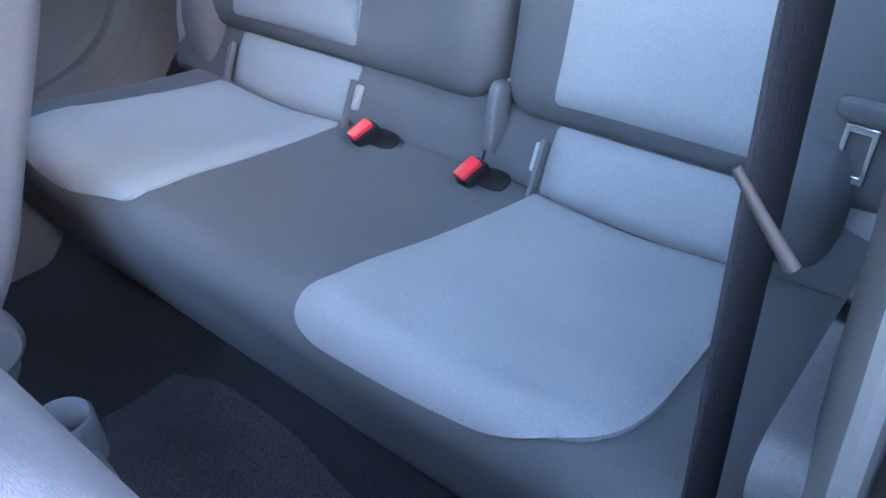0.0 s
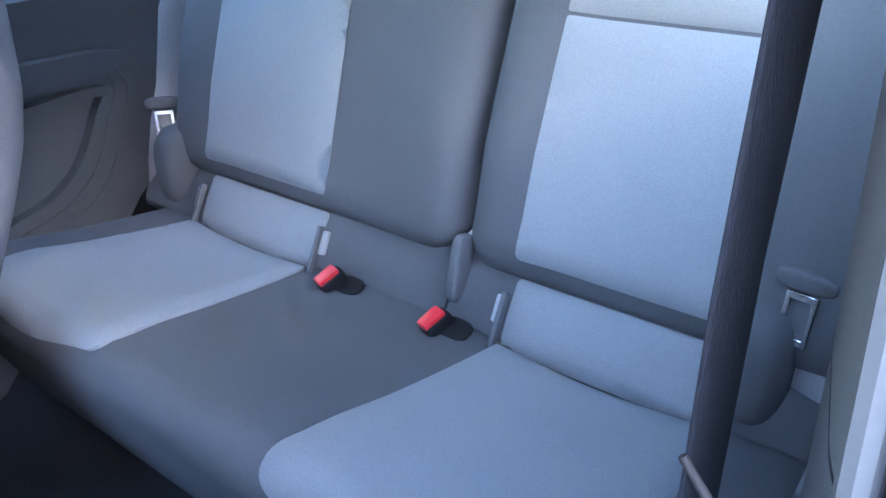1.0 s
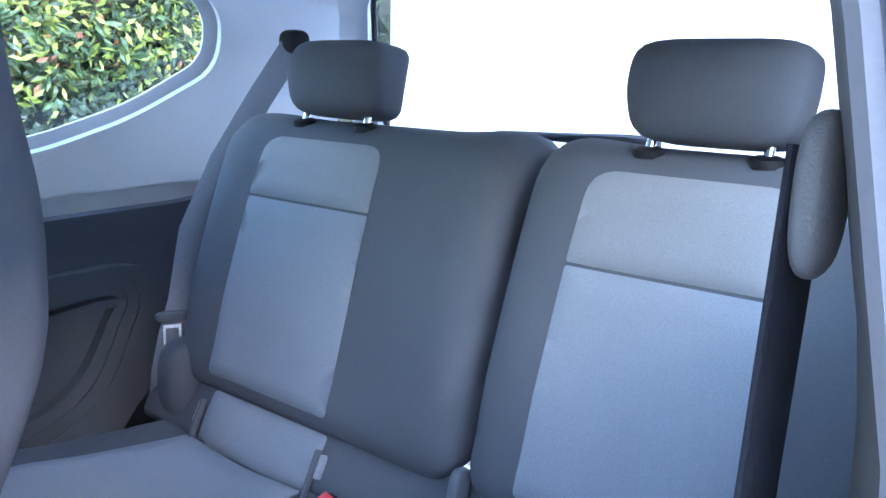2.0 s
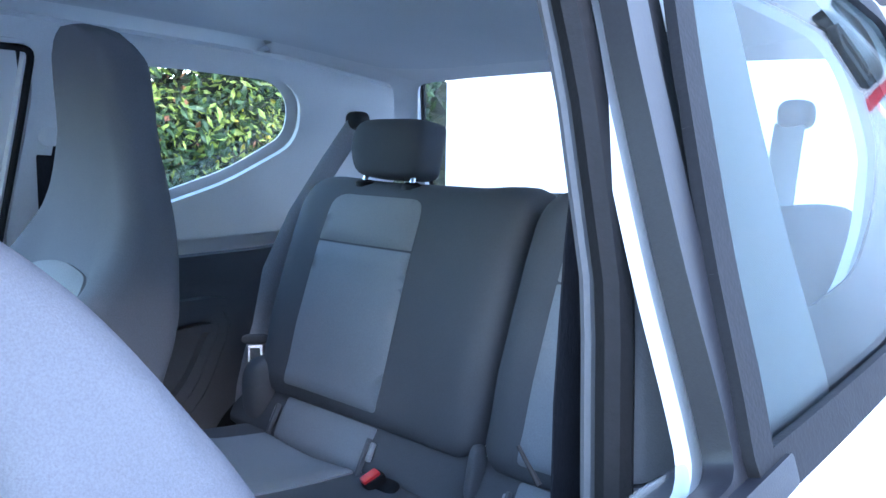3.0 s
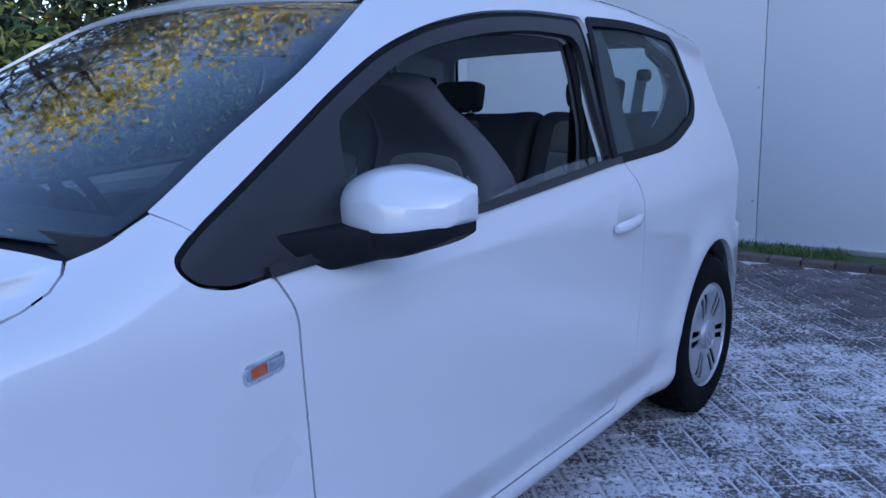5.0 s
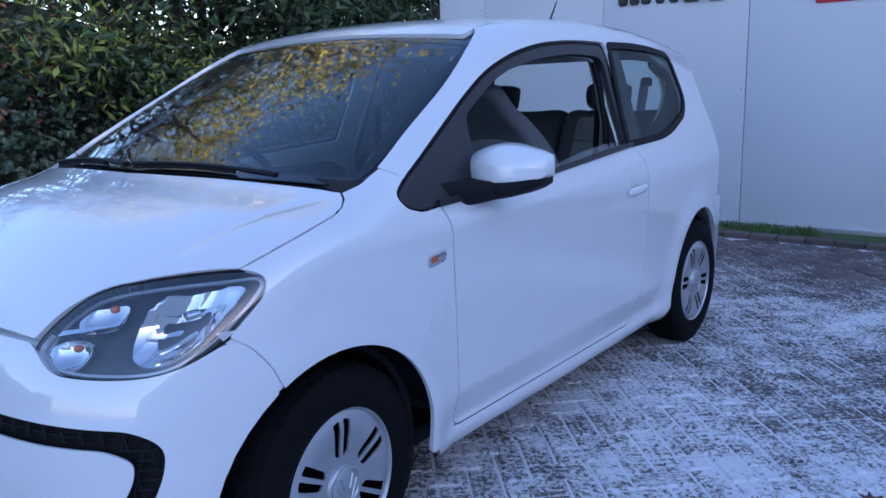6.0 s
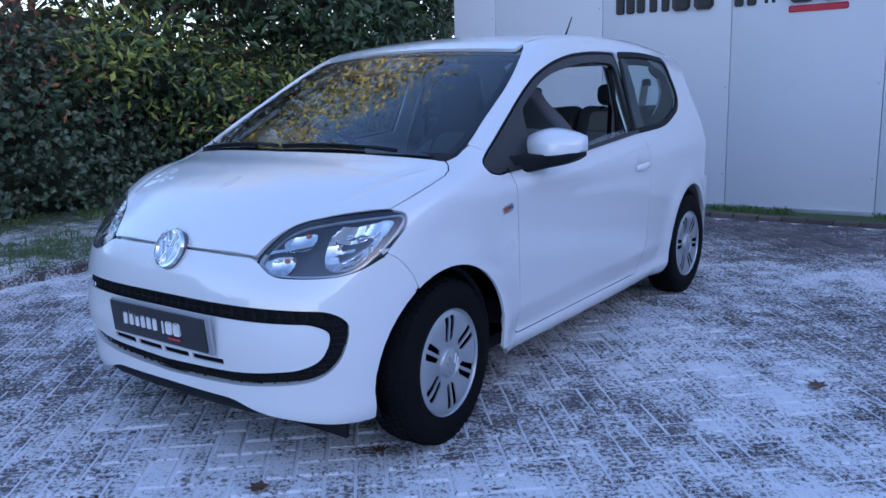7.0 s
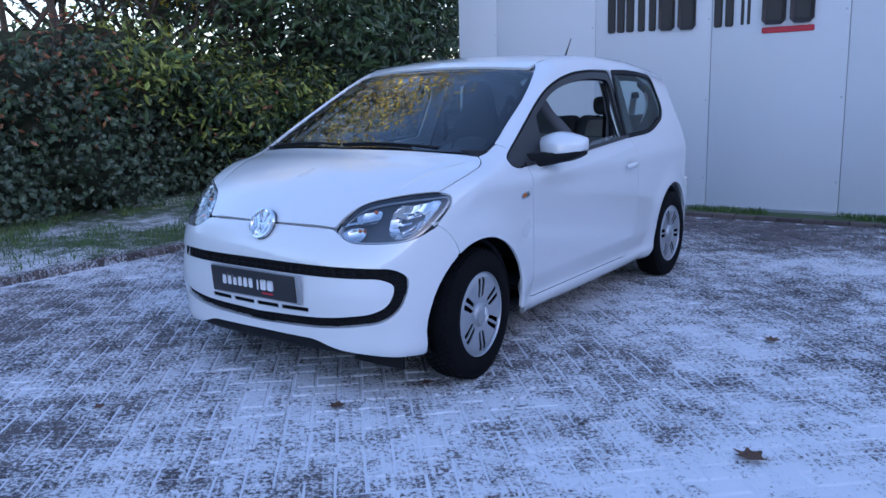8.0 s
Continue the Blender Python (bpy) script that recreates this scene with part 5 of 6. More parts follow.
# front seats with the head part built in
def front_seat(back_knots, cushion_knots, xc, label, knob):
    back, sewn, total = upholstered("front_seat", back_knots, [(0, xc), (1, xc)], [(0, 0.19), (0.15, 0.218), (0.45, 0.222), (0.55, 0.216), (0.64, 0.188), (0.72, 0.150), (0.82, 0.120), (0.91, 0.112), (0.955, 0.100), (0.985, 0.074), (1, 0.030)],
                                    [(0, 0.12), (0.2, 0.130), (0.5, 0.118), (0.64, 0.095), (0.78, 0.075), (0.93, 0.078), (0.985, 0.052), (1, 0.020)], [(0, 0.03), (0.15, 0.055), (0.42, 0.060), (0.52, 0.040), (0.60, 0.014), (0.68, 0.0), (1, 0.0)], LIT_SEAT_CLOTH, car, label, rows=96, cols=41, round_by=0.030)
    panel("back_insert", rounded([(-0.128, 0.08), (0.128, 0.08), (0.136, 0.392, 0.004), (-0.136, 0.392, 0.004)], 0.03), sewn, RIB_CLOTH, back, "blue-grey ribbed insert", step=0.02, thick=0.012, raise_by=0.0045, dome=0.008, edge=0.03)
    panel("shoulder_insert", rounded([(-0.136, 0.397, 0.004), (0.136, 0.397, 0.004), (0.122, 0.512, 0.04), (0, 0.534, 0.06), (-0.122, 0.512, 0.04)], 0.02), sewn, WARM_CLOTH, back, "grey ribbed shoulder insert", step=0.02, thick=0.012, raise_by=0.0045, dome=0.008, edge=0.03)
    for s in (-1, 1):
        panel("bolster_cover", rounded([(s * 0.133, 0.08), (s * 0.178, 0.09), (s * 0.190, 0.20), (s * 0.192, 0.40), (s * 0.172, 0.440, 0.05), (s * 0.140, 0.480), (s * 0.141, 0.395)], 0.02), sewn, BOLSTER_CLOTH, back, "pale blue-grey bolster strip", step=0.018, thick=0.01, raise_by=0.0045, dome=0.006, edge=0.02)
    seat, sewn2, total2 = upholstered("seat_cushion", cushion_knots, [(0, xc), (1, xc)], [(0, 0.20), (0.2, 0.245), (1, 0.23)], [(0, 0.06), (0.3, 0.16), (1, 0.14)], [(0, 0.0), (0.4, 0.03), (1, 0.035)], DARK_CLOTH, back, "dark cloth seat cushion", rows=24, cols=17)
    panel("cushion_insert", rounded([(-0.13, 0.14), (0.13, 0.14), (0.13, 0.50), (-0.13, 0.50)], 0.04), sewn2, RIB_CLOTH, back, "blue-grey ribbed cushion insert", step=0.025, thick=0.01, raise_by=0.001, dome=0.008, edge=0.03)
    y, z = back_knots[0]
    for s in (-1, 1):
        part("recliner_cover", pillow((0.04, 0.16, 0.14), (xc + s * 0.222, y + knob * 0.6, z + 0.01), 3), TRIM_DARK, back, "dark recliner cover")
        part("recliner_knob", lathe([(0, 0.018), (0.03, 0.018), (0.038, 0.010), (0.040, -0.012), (0, -0.012)], (xc + s * 0.240, y + knob, z + 0.025), "x", 24), TRIM_DARK, back, "round recliner knob")
        part("seat_rail", box((0.045, 0.62, 0.04), (xc + s * 0.17, y - 0.22, 0.305), 0.008), STEEL, back, "steel seat rail")
    part("seat_base", box((0.40, 0.46, 0.10), (xc, y - 0.22, 0.375), 0.03), TRIM_DARK, back)
    return back


passenger = front_seat([(1.425, 0.50), (1.412, 0.60), (1.392, 0.72), (1.362, 0.85), (1.334, 0.95), (1.300, 1.028), (1.254, 1.082), (1.198, 1.138), (1.158, 1.174), (1.136, 1.194)],
                       [(0.86, 0.44), (0.82, 0.49), (0.855, 0.535), (0.95, 0.545), (1.15, 0.525), (1.33, 0.515)], 0.355, "grey cloth front seat tipped forward", 0.05)
driver = front_seat([(1.46, 0.50), (1.52, 0.60), (1.58, 0.72), (1.652, 0.86), (1.698, 0.96), (1.731, 1.06), (1.740, 1.15), (1.735, 1.24), (1.722, 1.335)],
                    [(0.94, 0.44), (0.90, 0.49), (0.935, 0.535), (1.03, 0.545), (1.23, 0.525), (1.41, 0.515)], -0.355, "grey cloth upright front seat", 0.12)

# front belt that hangs at the near door pillar
front_belt = part("front_belt", strap([(0.606, 1.702, 1.150), (0.606, 1.694, 1.085), (0.603, 1.692, 0.973), (0.600, 1.698, 0.835), (0.595, 1.711, 0.685), (0.607, 1.705, 0.51), (0.630, 1.68, 0.31)], 0.046, 0.003, (0.03, 1, 0)), SHADED_BELT, car, "front seat belt coloured dark for shade")
part("belt_loop", pillow((0.014, 0.040, 0.056), (0.614, 1.690, 1.136), 2.8), DIMMED_TRIM, front_belt, "pale belt loop dimmed to grey by its colour")
part("tongue_grip", tube([(0.622, 1.600, 0.964), (0.630, 1.600, 0.954), (0.640, 1.600, 0.942)], [0.0014, 0.0016, 0.0021], 10), RUBBER, front_belt, "black tongue grip")
far_belt = part("front_belt", strap([(-0.645, 1.80, 1.185), (-0.645, 1.80, 1.0), (-0.655, 1.79, 0.7), (-0.665, 1.77, 0.34)], 0.046, 0.003, (0, 1, 0)), SHADED_BELT, car, "front seat belt coloured dark for shade")
part("belt_loop", pillow((0.03, 0.060, 0.085), (-0.640, 1.80, 1.190), 2.6), TRIM_LIGHT, far_belt, "pale belt loop")

# the post behind the near door: pale above, dark below, with a bright front edge and a rubber seal; pale parts are
# coloured grey to hold down the daylight
POST_Z, POST_X = (0.30, 0.80, 0.92, 1.07, 1.20, 1.34), (0.668, 0.662, 0.661, 0.655, 0.629, 0.588)
POST = [(0.0, 1.626), (-0.010, 1.650), (-0.026, 1.715), (-0.032, 1.775), (0.015, 1.790), (0.040, 1.700), (0.030, 1.640)]
post_x = lambda z: float(np.interp(z, POST_Z, POST_X))


def post(z0, z1, sign):
    """A stretch of the post, lofted upwards."""
    bm, rings = bmesh.new(), []
    shape = rounded([(a, b, 0.008) for a, b in POST], 0.008, 4)
    for z in np.linspace(z0, z1, 12):
        rings.append([bm.verts.new((sign * (post_x(z) + a), b, z)) for a, b in shape])
    n = len(shape)
    for a, b in zip(rings, rings[1:]):
        for k in range(n):
            bm.faces.new((a[k], a[(k + 1) % n], b[(k + 1) % n], b[k]))
    bm.faces.new(rings[0])
    bm.faces.new(rings[-1][::-1])
    return bm


part("pillar_post", post(0.945, 1.34, 1), DIMMED_TRIM, car, "pale upper pillar cover dimmed to grey")
part("pillar_lower", post(0.30, 0.942, 1), TRIM_DARK, car, "dark lower pillar cover")
heights = np.linspace(0.42, 1.335, 26)
part("pillar_edge", tube([(post_x(z) + 0.002, 1.624, z) for z in heights], 0.0055, 8), DIMMED_EDGE, car, "pale pillar edge dimmed to grey")
part("pillar_seal", tube([(post_x(z) + 0.021, 1.624, z) for z in heights], 0.0125, 8), RUBBER, car, "black rubber pillar seal")
console = part("centre_console", box((0.150, 0.72, 0.15), (0.0, 1.245, 0.385), 0.03, segments=3), TRIM_DARK, car, "dark centre console")
part("cup_holder", lathe([(0.020, 0.0), (0.022, 0.0), (0.026, 0.055), (0.029, 0.060), (0.032, 0.056), (0.032, 0.0)], (0.0, 1.590, 0.425), "z", 32, closed=True), TRIM_DARK, console, "round cup holder")

# dashboard, steering wheel, gear lever
dash_line = [(0.60, 0.60), (0.565, 0.72), (0.555, 0.80), (0.535, 0.865), (0.47, 0.905), (0.36, 0.925), (0.24, 0.945), (0.16, 0.955)]
panel("dashboard", rounded([(-0.70, 0), (0.70, 0), (0.70, length(dash_line)), (-0.70, length(dash_line))], 0.05), lambda u, v: normals(lambda a, b: along(dash_line, a, b), u, v), DASH_PLASTIC, car, "dark dashboard", step=0.05, thick=0.04)
part("instrument_hood", pillow((0.30, 0.22, 0.11), (-0.355, 0.50, 0.925), 3.5), DASH_PLASTIC, car, "dark instrument hood")
steer = Matrix.Translation((-0.355, 0.70, 0.88)) @ Matrix.Rotation(radians(-66), 4, "X")
rim = bmesh.new()
tube([steer @ Vector((0.185 * math.cos(a), 0.185 * math.sin(a), 0)) for a in np.linspace(0, 2 * math.pi, 41)], 0.0155, 10, rim)
wheel_rim = part("steering_wheel", rim, BLACK_PLASTIC, car, "black steering wheel")
hub = bmesh.new()
pillow((0.17, 0.15, 0.06), (0, 0, 0), 3, bm=hub)
for a in (0, 180, 270):
    tube([(0, 0, 0), (0.18 * math.cos(radians(a)), 0.18 * math.sin(radians(a)), 0)], 0.018, 8, hub)
bmesh.ops.transform(hub, matrix=steer, verts=hub.verts)
part("steering_hub", hub, BLACK_PLASTIC, wheel_rim)
part("steering_column", tube([(-0.355, 0.70, 0.87), (-0.355, 0.45, 0.76)], 0.04, 12), TRIM_DARK, wheel_rim)
part("gear_lever", tube([(0, 0.74, 0.36), (0, 0.78, 0.52), (0, 0.79, 0.60)], [0.035, 0.012, 0.024], 12), BLACK_PLASTIC, car, "black gear lever")
part("handbrake", tube([(0.03, 1.32, 0.42), (0.03, 1.18, 0.50), (0.03, 1.08, 0.545)], [0.014, 0.015, 0.019], 10), BLACK_PLASTIC, car, "black handbrake lever")


# ---- the yard: paving under thin snow, kerbs, verge ----
def frosted(name, colour, cover=0.5, rough=0.85, streaks=0.6):
    """A surface dusted with snow: thin and thick patches, swept streaks and fine specks, at the size that they have on the ground."""
    m = bpy.data.materials.new(name)
    m.use_nodes = True
    nodes, links = m.node_tree.nodes, m.node_tree.links
    b = nodes["Principled BSDF"]
    where = nodes.new("ShaderNodeNewGeometry")

    def noise_at(scale, detail=4.0, stretch=None, turn=0.0, rough_=0.55):
        n = nodes.new("ShaderNodeTexNoise")
        n.inputs["Scale"].default_value, n.inputs["Detail"].default_value, n.inputs["Roughness"].default_value = scale, detail, rough_
        if stretch:
            mp = nodes.new("ShaderNodeMapping")
            mp.vector_type = "TEXTURE"
            mp.inputs["Scale"].default_value, mp.inputs["Rotation"].default_value = [1 / f for f in stretch], (0, 0, radians(turn))
            links.new(where.outputs["Position"], mp.inputs["Vector"])
            links.new(mp.outputs["Vector"], n.inputs["Vector"])
        else:
            links.new(where.outputs["Position"], n.inputs["Vector"])
        return n.outputs["Fac"]

    def math_(op, a, c):
        n = nodes.new("ShaderNodeMath")
        n.operation = op
        for i, v in enumerate((a, c)):
            if isinstance(v, (int, float)):
                n.inputs[i].default_value = v
            else:
                links.new(v, n.inputs[i])
        return n.outputs["Value"]
    wide, mid, fine = noise_at(0.7, 3), noise_at(5.5, 6, rough_=0.7), noise_at(55, 6, rough_=0.8)
    sweep, sweep2 = noise_at(2.6, 5, (1, 26, 1), 40, 0.65), noise_at(2.6, 5, (24, 1, 1), 44, 0.65)
    total = math_("ADD", math_("MULTIPLY", wide, 0.9), math_("MULTIPLY", mid, 0.9))
    total = math_("ADD", total, math_("MULTIPLY", fine, 2.0))
    total = math_("ADD", total, math_("MULTIPLY", math_("MAXIMUM", sweep, sweep2), streaks))
    # the yard's open side keeps more snow, the ground before the wall less
    place = nodes.new("ShaderNodeSeparateXYZ")
    links.new(where.outputs["Position"], place.inputs["Vector"])
    for axis, near, far, least, amount in (("X", -0.6, 1.4, 0.0, 0.06), ("Y", 3.1, 4.3, 0.0, -0.28)):
        drift = nodes.new("ShaderNodeMapRange")
        drift.interpolation_type = "SMOOTHSTEP"
        drift.inputs["From Min"].default_value, drift.inputs["From Max"].default_value = near, far
        drift.inputs["To Min"].default_value, drift.inputs["To Max"].default_value = least, amount
        links.new(place.outputs[axis], drift.inputs["Value"])
        total = math_("ADD", total, drift.outputs["Result"])
    mean = 0.5 * (0.9 + 0.9 + 2.0) + 0.56 * streaks
    snow = nodes.new("ShaderNodeMapRange")
    snow.interpolation_type = "SMOOTHSTEP"
    snow.inputs["From Min"].default_value, snow.inputs["From Max"].default_value = mean + (0.5 - cover) * 0.8 - 0.12, mean + (0.5 - cover) * 0.8 + 0.17
    links.new(total, snow.inputs["Value"])
    # each piece a little different
    info = nodes.new("ShaderNodeObjectInfo")
    island = where.outputs["Random Per Island"]
    pick = math_("FRACT", math_("ADD", info.outputs["Random"], island), 0)
    grain = noise_at(160, 3)
    shade = math_("MULTIPLY", math_("ADD", math_("MULTIPLY", pick, 0.7), 0.65), math_("ADD", math_("MULTIPLY", grain, 0.8), 0.6))
    base = nodes.new("ShaderNodeVectorMath")
    base.operation = "SCALE"
    base.inputs[0].default_value = colour
    links.new(shade, base.inputs["Scale"])
    mix = nodes.new("ShaderNodeMix")
    mix.data_type = "RGBA"
    mix.inputs["B"].default_value = (0.82, 0.81, 0.83, 1)
    links.new(snow.outputs["Result"], mix.inputs["Factor"])
    links.new(base.outputs["Vector"], mix.inputs["A"])
    links.new(mix.outputs["Result"], b.inputs["Base Color"])
    b.inputs["Roughness"].default_value = rough
    relief = nodes.new("ShaderNodeBump")
    relief.inputs["Strength"].default_value, relief.inputs["Distance"].default_value = 0.6, 0.006
    links.new(math_("ADD", math_("MULTIPLY", snow.outputs["Result"], 0.8), math_("MULTIPLY", fine, 0.5)), relief.inputs["Height"])
    links.new(relief.outputs["Normal"], b.inputs["Normal"])
    return m


PAVER = frosted("frosty_paver", (0.125, 0.105, 0.102), 0.56, streaks=0.9)
JOINT = frosted("snowy_joint", (0.14, 0.13, 0.12), 0.95, streaks=0.2)
VERGE = frosted("snowy_grass", (0.07, 0.11, 0.03), 0.43, streaks=0.1)
KERB = frosted("kerb_stone", (0.115, 0.09, 0.08), 0.36)


def flat(u, v, z=0.0):
    return np.stack([u, v, 0 * u + z], 1)


ground = panel("ground", [(-80, -80), (80, -80), (80, 80), (-80, 80)], lambda u, v: normals(lambda a, b: flat(a, b, -0.007), u, v, 0.1), JOINT, None, step=40, thick=0.3)
tagged(ground, "snow-dusted ground of the yard", "ground", kind="structure")

# ---- the white wall behind the car ----
WALL_Y, WALL_LEFT, SEAM = 5.50, -3.02, 1.266
WALL_PAINT = material("wall_paint", (0.70, 0.71, 0.735), 0.5, grain=0.015, scale=90, spots=0.05, spot_scale=0.5, bump=0.05, bump_scale=3)
wall = part("wall_north", box((15.2, 0.16, 4.3), (WALL_LEFT + 7.62, WALL_Y + 0.105, 2.15), 0.01), material("wall_core", (0.5, 0.51, 0.53), 0.7, grain=0.05, spots=0.1), None)
tagged(wall, "white panelled wall of a workshop building", "wall", kind="structure")
edges = [WALL_LEFT] + [0.058 + SEAM * k for k in range(-2, 10)]
for a, b in zip(edges, edges[1:]):
    pan = part("wall_panel", box((b - a - 0.005, 0.030, 4.26), ((a + b) / 2, WALL_Y + 0.013, 2.16), 0.006), WALL_PAINT, wall)
    for z in (0.35, 1.15, 1.95, 2.75):
        part("rivet", lathe([(0, -0.005), (0.007, -0.004), (0.009, 0.0), (0, 0.0)], (b - 0.035, WALL_Y - 0.002, z), "y", 10), SILVER, wall)
part("skirting", box((15.2, 0.05, 0.07), (WALL_LEFT + 7.62, WALL_Y - 0.005, 0.03), 0.008), SILVER, wall, "metal base rail")
sign = thing("wall_sign", "dark sign bars with a red underline on the wall", "sign", at=(0, WALL_Y - 0.004, 1.87))
sign_spec = [(-1.060, 1.875, 0.085, 0.52, DARK_PRINT), (-0.955, 1.875, 0.085, 0.52, DARK_PRINT), (-0.850, 1.875, 0.085, 0.52, DARK_PRINT), (-0.720, 1.873, 0.075, 0.60, DARK_PRINT), (-0.600, 1.870, 0.075, 0.70, DARK_PRINT), (-0.490, 1.865, 0.165, 0.50, DARK_PRINT), (-0.285, 1.862, 0.180, 0.50, DARK_PRINT), (0.080, 1.860, 0.080, 0.50, DARK_PRINT), (0.190, 1.860, 0.080, 0.50, DARK_PRINT), (0.340, 1.870, 0.030, 0.36, DARK_PRINT), (0.400, 1.870, 0.030, 0.36, DARK_PRINT), (0.545, 1.855, 0.215, 0.52, DARK_PRINT), (0.800, 1.855, 0.215, 0.52, DARK_PRINT), (0.545, 1.775, 0.475, 0.055, RED_PRINT)]
bars(sign, sign_spec, lambda x, z: (x, WALL_Y - 0.004, z), 0.006, "")

# ---- a plain wall on the open side closes the yard ----
closing = part("wall_east", box((0.4, 90, 8.4), (18.0, -6.0, 4.2), 0.02), material("dull_wall", (0.42, 0.40, 0.40), 0.8, grain=0.1, scale=40, spots=0.15, spot_scale=1.2, bump=0.2, bump_scale=30), None)
tagged(closing, "plain dull wall across the yard", "wall", kind="structure")

# ---- kerb and verge at the hedge side ----
KERB_X = -3.15
verge = panel("verge", [(-9.5, -14), (KERB_X - 0.06, -14), (KERB_X - 0.06, 12), (-9.5, 12)], lambda u, v: normals(lambda a, b: flat(a, b, 0.035 + 0.03 * np.sin(a * 1.3) * np.sin(b * 0.9 + 1)), u, v, 0.02), VERGE, None, step=0.35, thick=0.08)
tagged(verge, "grass verge with patches of snow", "grass", kind="structure")
kerb = thing("kerb", "row of brown edging blocks with frost on them", "kerb", kind="structure")
block_mesh = None
rng = random.Random(4)
for k in range(60):
    y = -5.5 + k * 0.205
    if y > 5.1:
        break
    if block_mesh is None:
        b = box((0.10, 0.197, 0.12), (0, 0, -0.005), 0.008, segments=1)
        block_mesh = bpy.data.meshes.new("kerb_block")
        b.to_mesh(block_mesh)
        b.free()
        block_mesh.materials.append(KERB)
    o = new("kerb_block", block_mesh)
    o.parent = kerb
    o.matrix_basis = pose(KERB_X + rng.uniform(-0.004, 0.004), y, 0.0 + rng.uniform(-0.004, 0.004), rng.uniform(-1, 1), rng.uniform(-1, 1), rng.uniform(-1, 1))
bed = thing("wall_bed", "narrow grassy strip along the foot of the wall", "grass strip", kind="structure")
part("bed_soil", box((15, 0.28, 0.05), (WALL_LEFT + 7.5, WALL_Y - 0.17, 0.005), 0.01), VERGE, bed)
for k in range(64):
    o = new("edging_block", block_mesh)
    o.parent = bed
    o.matrix_basis = pose(WALL_LEFT + 0.1 + k * 0.205, WALL_Y - 0.36, -0.02 + rng.uniform(-0.004, 0.004), 0, rng.uniform(-1, 1), 90 + rng.uniform(-1, 1))


# ---- plants ----
def leaf_material(name, colour, vary=0.5, rough=0.45, through=0.0):
    m = bpy.data.materials.new(name)
    m.use_nodes = True
    nodes, links = m.node_tree.nodes, m.node_tree.links
    b = nodes["Principled BSDF"]
    geo, ramp, shade = nodes.new("ShaderNodeNewGeometry"), nodes.new("ShaderNodeHueSaturation"), nodes.new("ShaderNodeMapRange")
    ramp.inputs["Color"].default_value = (*colour, 1)
    shade.inputs["To Min"].default_value, shade.inputs["To Max"].default_value = 1 - vary, 1 + vary
    links.new(geo.outputs["Random Per Island"], shade.inputs["Value"])
    links.new(shade.outputs["Result"], ramp.inputs["Value"])
    hue = nodes.new("ShaderNodeMapRange")
    hue.inputs["To Min"].default_value, hue.inputs["To Max"].default_value = 0.46, 0.53
    n = nodes.new("ShaderNodeTexNoise")
    n.inputs["Scale"].default_value = 1.7
    links.new(geo.outputs["Position"], n.inputs["Vector"])
    links.new(n.outputs["Fac"], hue.inputs["Value"])
    links.new(hue.outputs["Result"], ramp.inputs["Hue"])
    links.new(ramp.outputs["Color"], b.inputs["Base Color"])
    b.inputs["Roughness"].default_value = rough
    b.inputs["Subsurface Weight"].default_value = 0.0
    return m


IVY = leaf_material("ivy_leaf", (0.064, 0.098, 0.056), 0.45, 0.34)
LAUREL = leaf_material("laurel_leaf", (0.045, 0.080, 0.026), 0.55, 0.4)
GOLD = leaf_material("autumn_leaf", (0.62, 0.50, 0.04), 0.45, 0.5)
# yellowing leaf, its colour lifted to stand in for brighter light
LIFTED_LEAF = leaf_material("lifted_pale_leaf", (0.23, 0.28, 0.05), 0.5, 0.45)
RUST = leaf_material("rust_leaf", (0.22, 0.09, 0.035), 0.5, 0.6)
BARK = material("bark", (0.085, 0.066, 0.05), 0.9, grain=0.35, scale=40, spots=0.3, spot_scale=5, bump=0.7, bump_scale=45)
# deep shade between the stems, put into the colour
HEDGE_SHADE = material("hedge_shade", (0.030, 0.036, 0.018), 0.95, grain=0.4, scale=12, spots=0.4, spot_scale=2, bump=0.8, bump_scale=9)


def leaves(points, facing, size, gen, slim=0.45, droop=0.3, spread=0.9):
    """Bent leaf blades of four triangles at the points; facing: the way that they tend to turn. Returns vertices and faces."""
    n = len(points)
    out = facing + gen.normal(0, spread, (n, 3))
    out /= np.linalg.norm(out, axis=1, keepdims=True)
    tip = gen.normal(0, 1, (n, 3)) + np.array([0, 0, -droop])
    tip -= out * (tip * out).sum(1, keepdims=True)
    tip /= np.linalg.norm(tip, axis=1, keepdims=True) + 1e-9
    side = np.cross(out, tip)
    s = size * gen.uniform(0.6, 1.25, n)[:, None]
    v = np.stack([points, points + tip * s * 0.5 + side * s * slim * 0.5 - out * s * 0.08, points + tip * s - out * s * 0.14, points + tip * s * 0.5 - side * s * slim * 0.5 - out * s * 0.08, points + tip * s * 0.5 + out * s * 0.05], 1)
    base = np.arange(n)[:, None, None] * 5
    f = base + np.array([[0, 1, 4], [1, 2, 4], [2, 3, 4], [3, 0, 4]])[None]
    return v.reshape(-1, 3), f.reshape(-1, 3)


def leaf_mesh(name, vf, mat, parent=None, label=""):
    mesh = bpy.data.meshes.new(name)
    mesh.from_pydata(vf[0].tolist(), [], vf[1].tolist())
    mesh.update()
    return mesh_object(name, mesh, mat, parent, label)


gen = np.random.default_rng(7)
HEDGE_X = -5.75


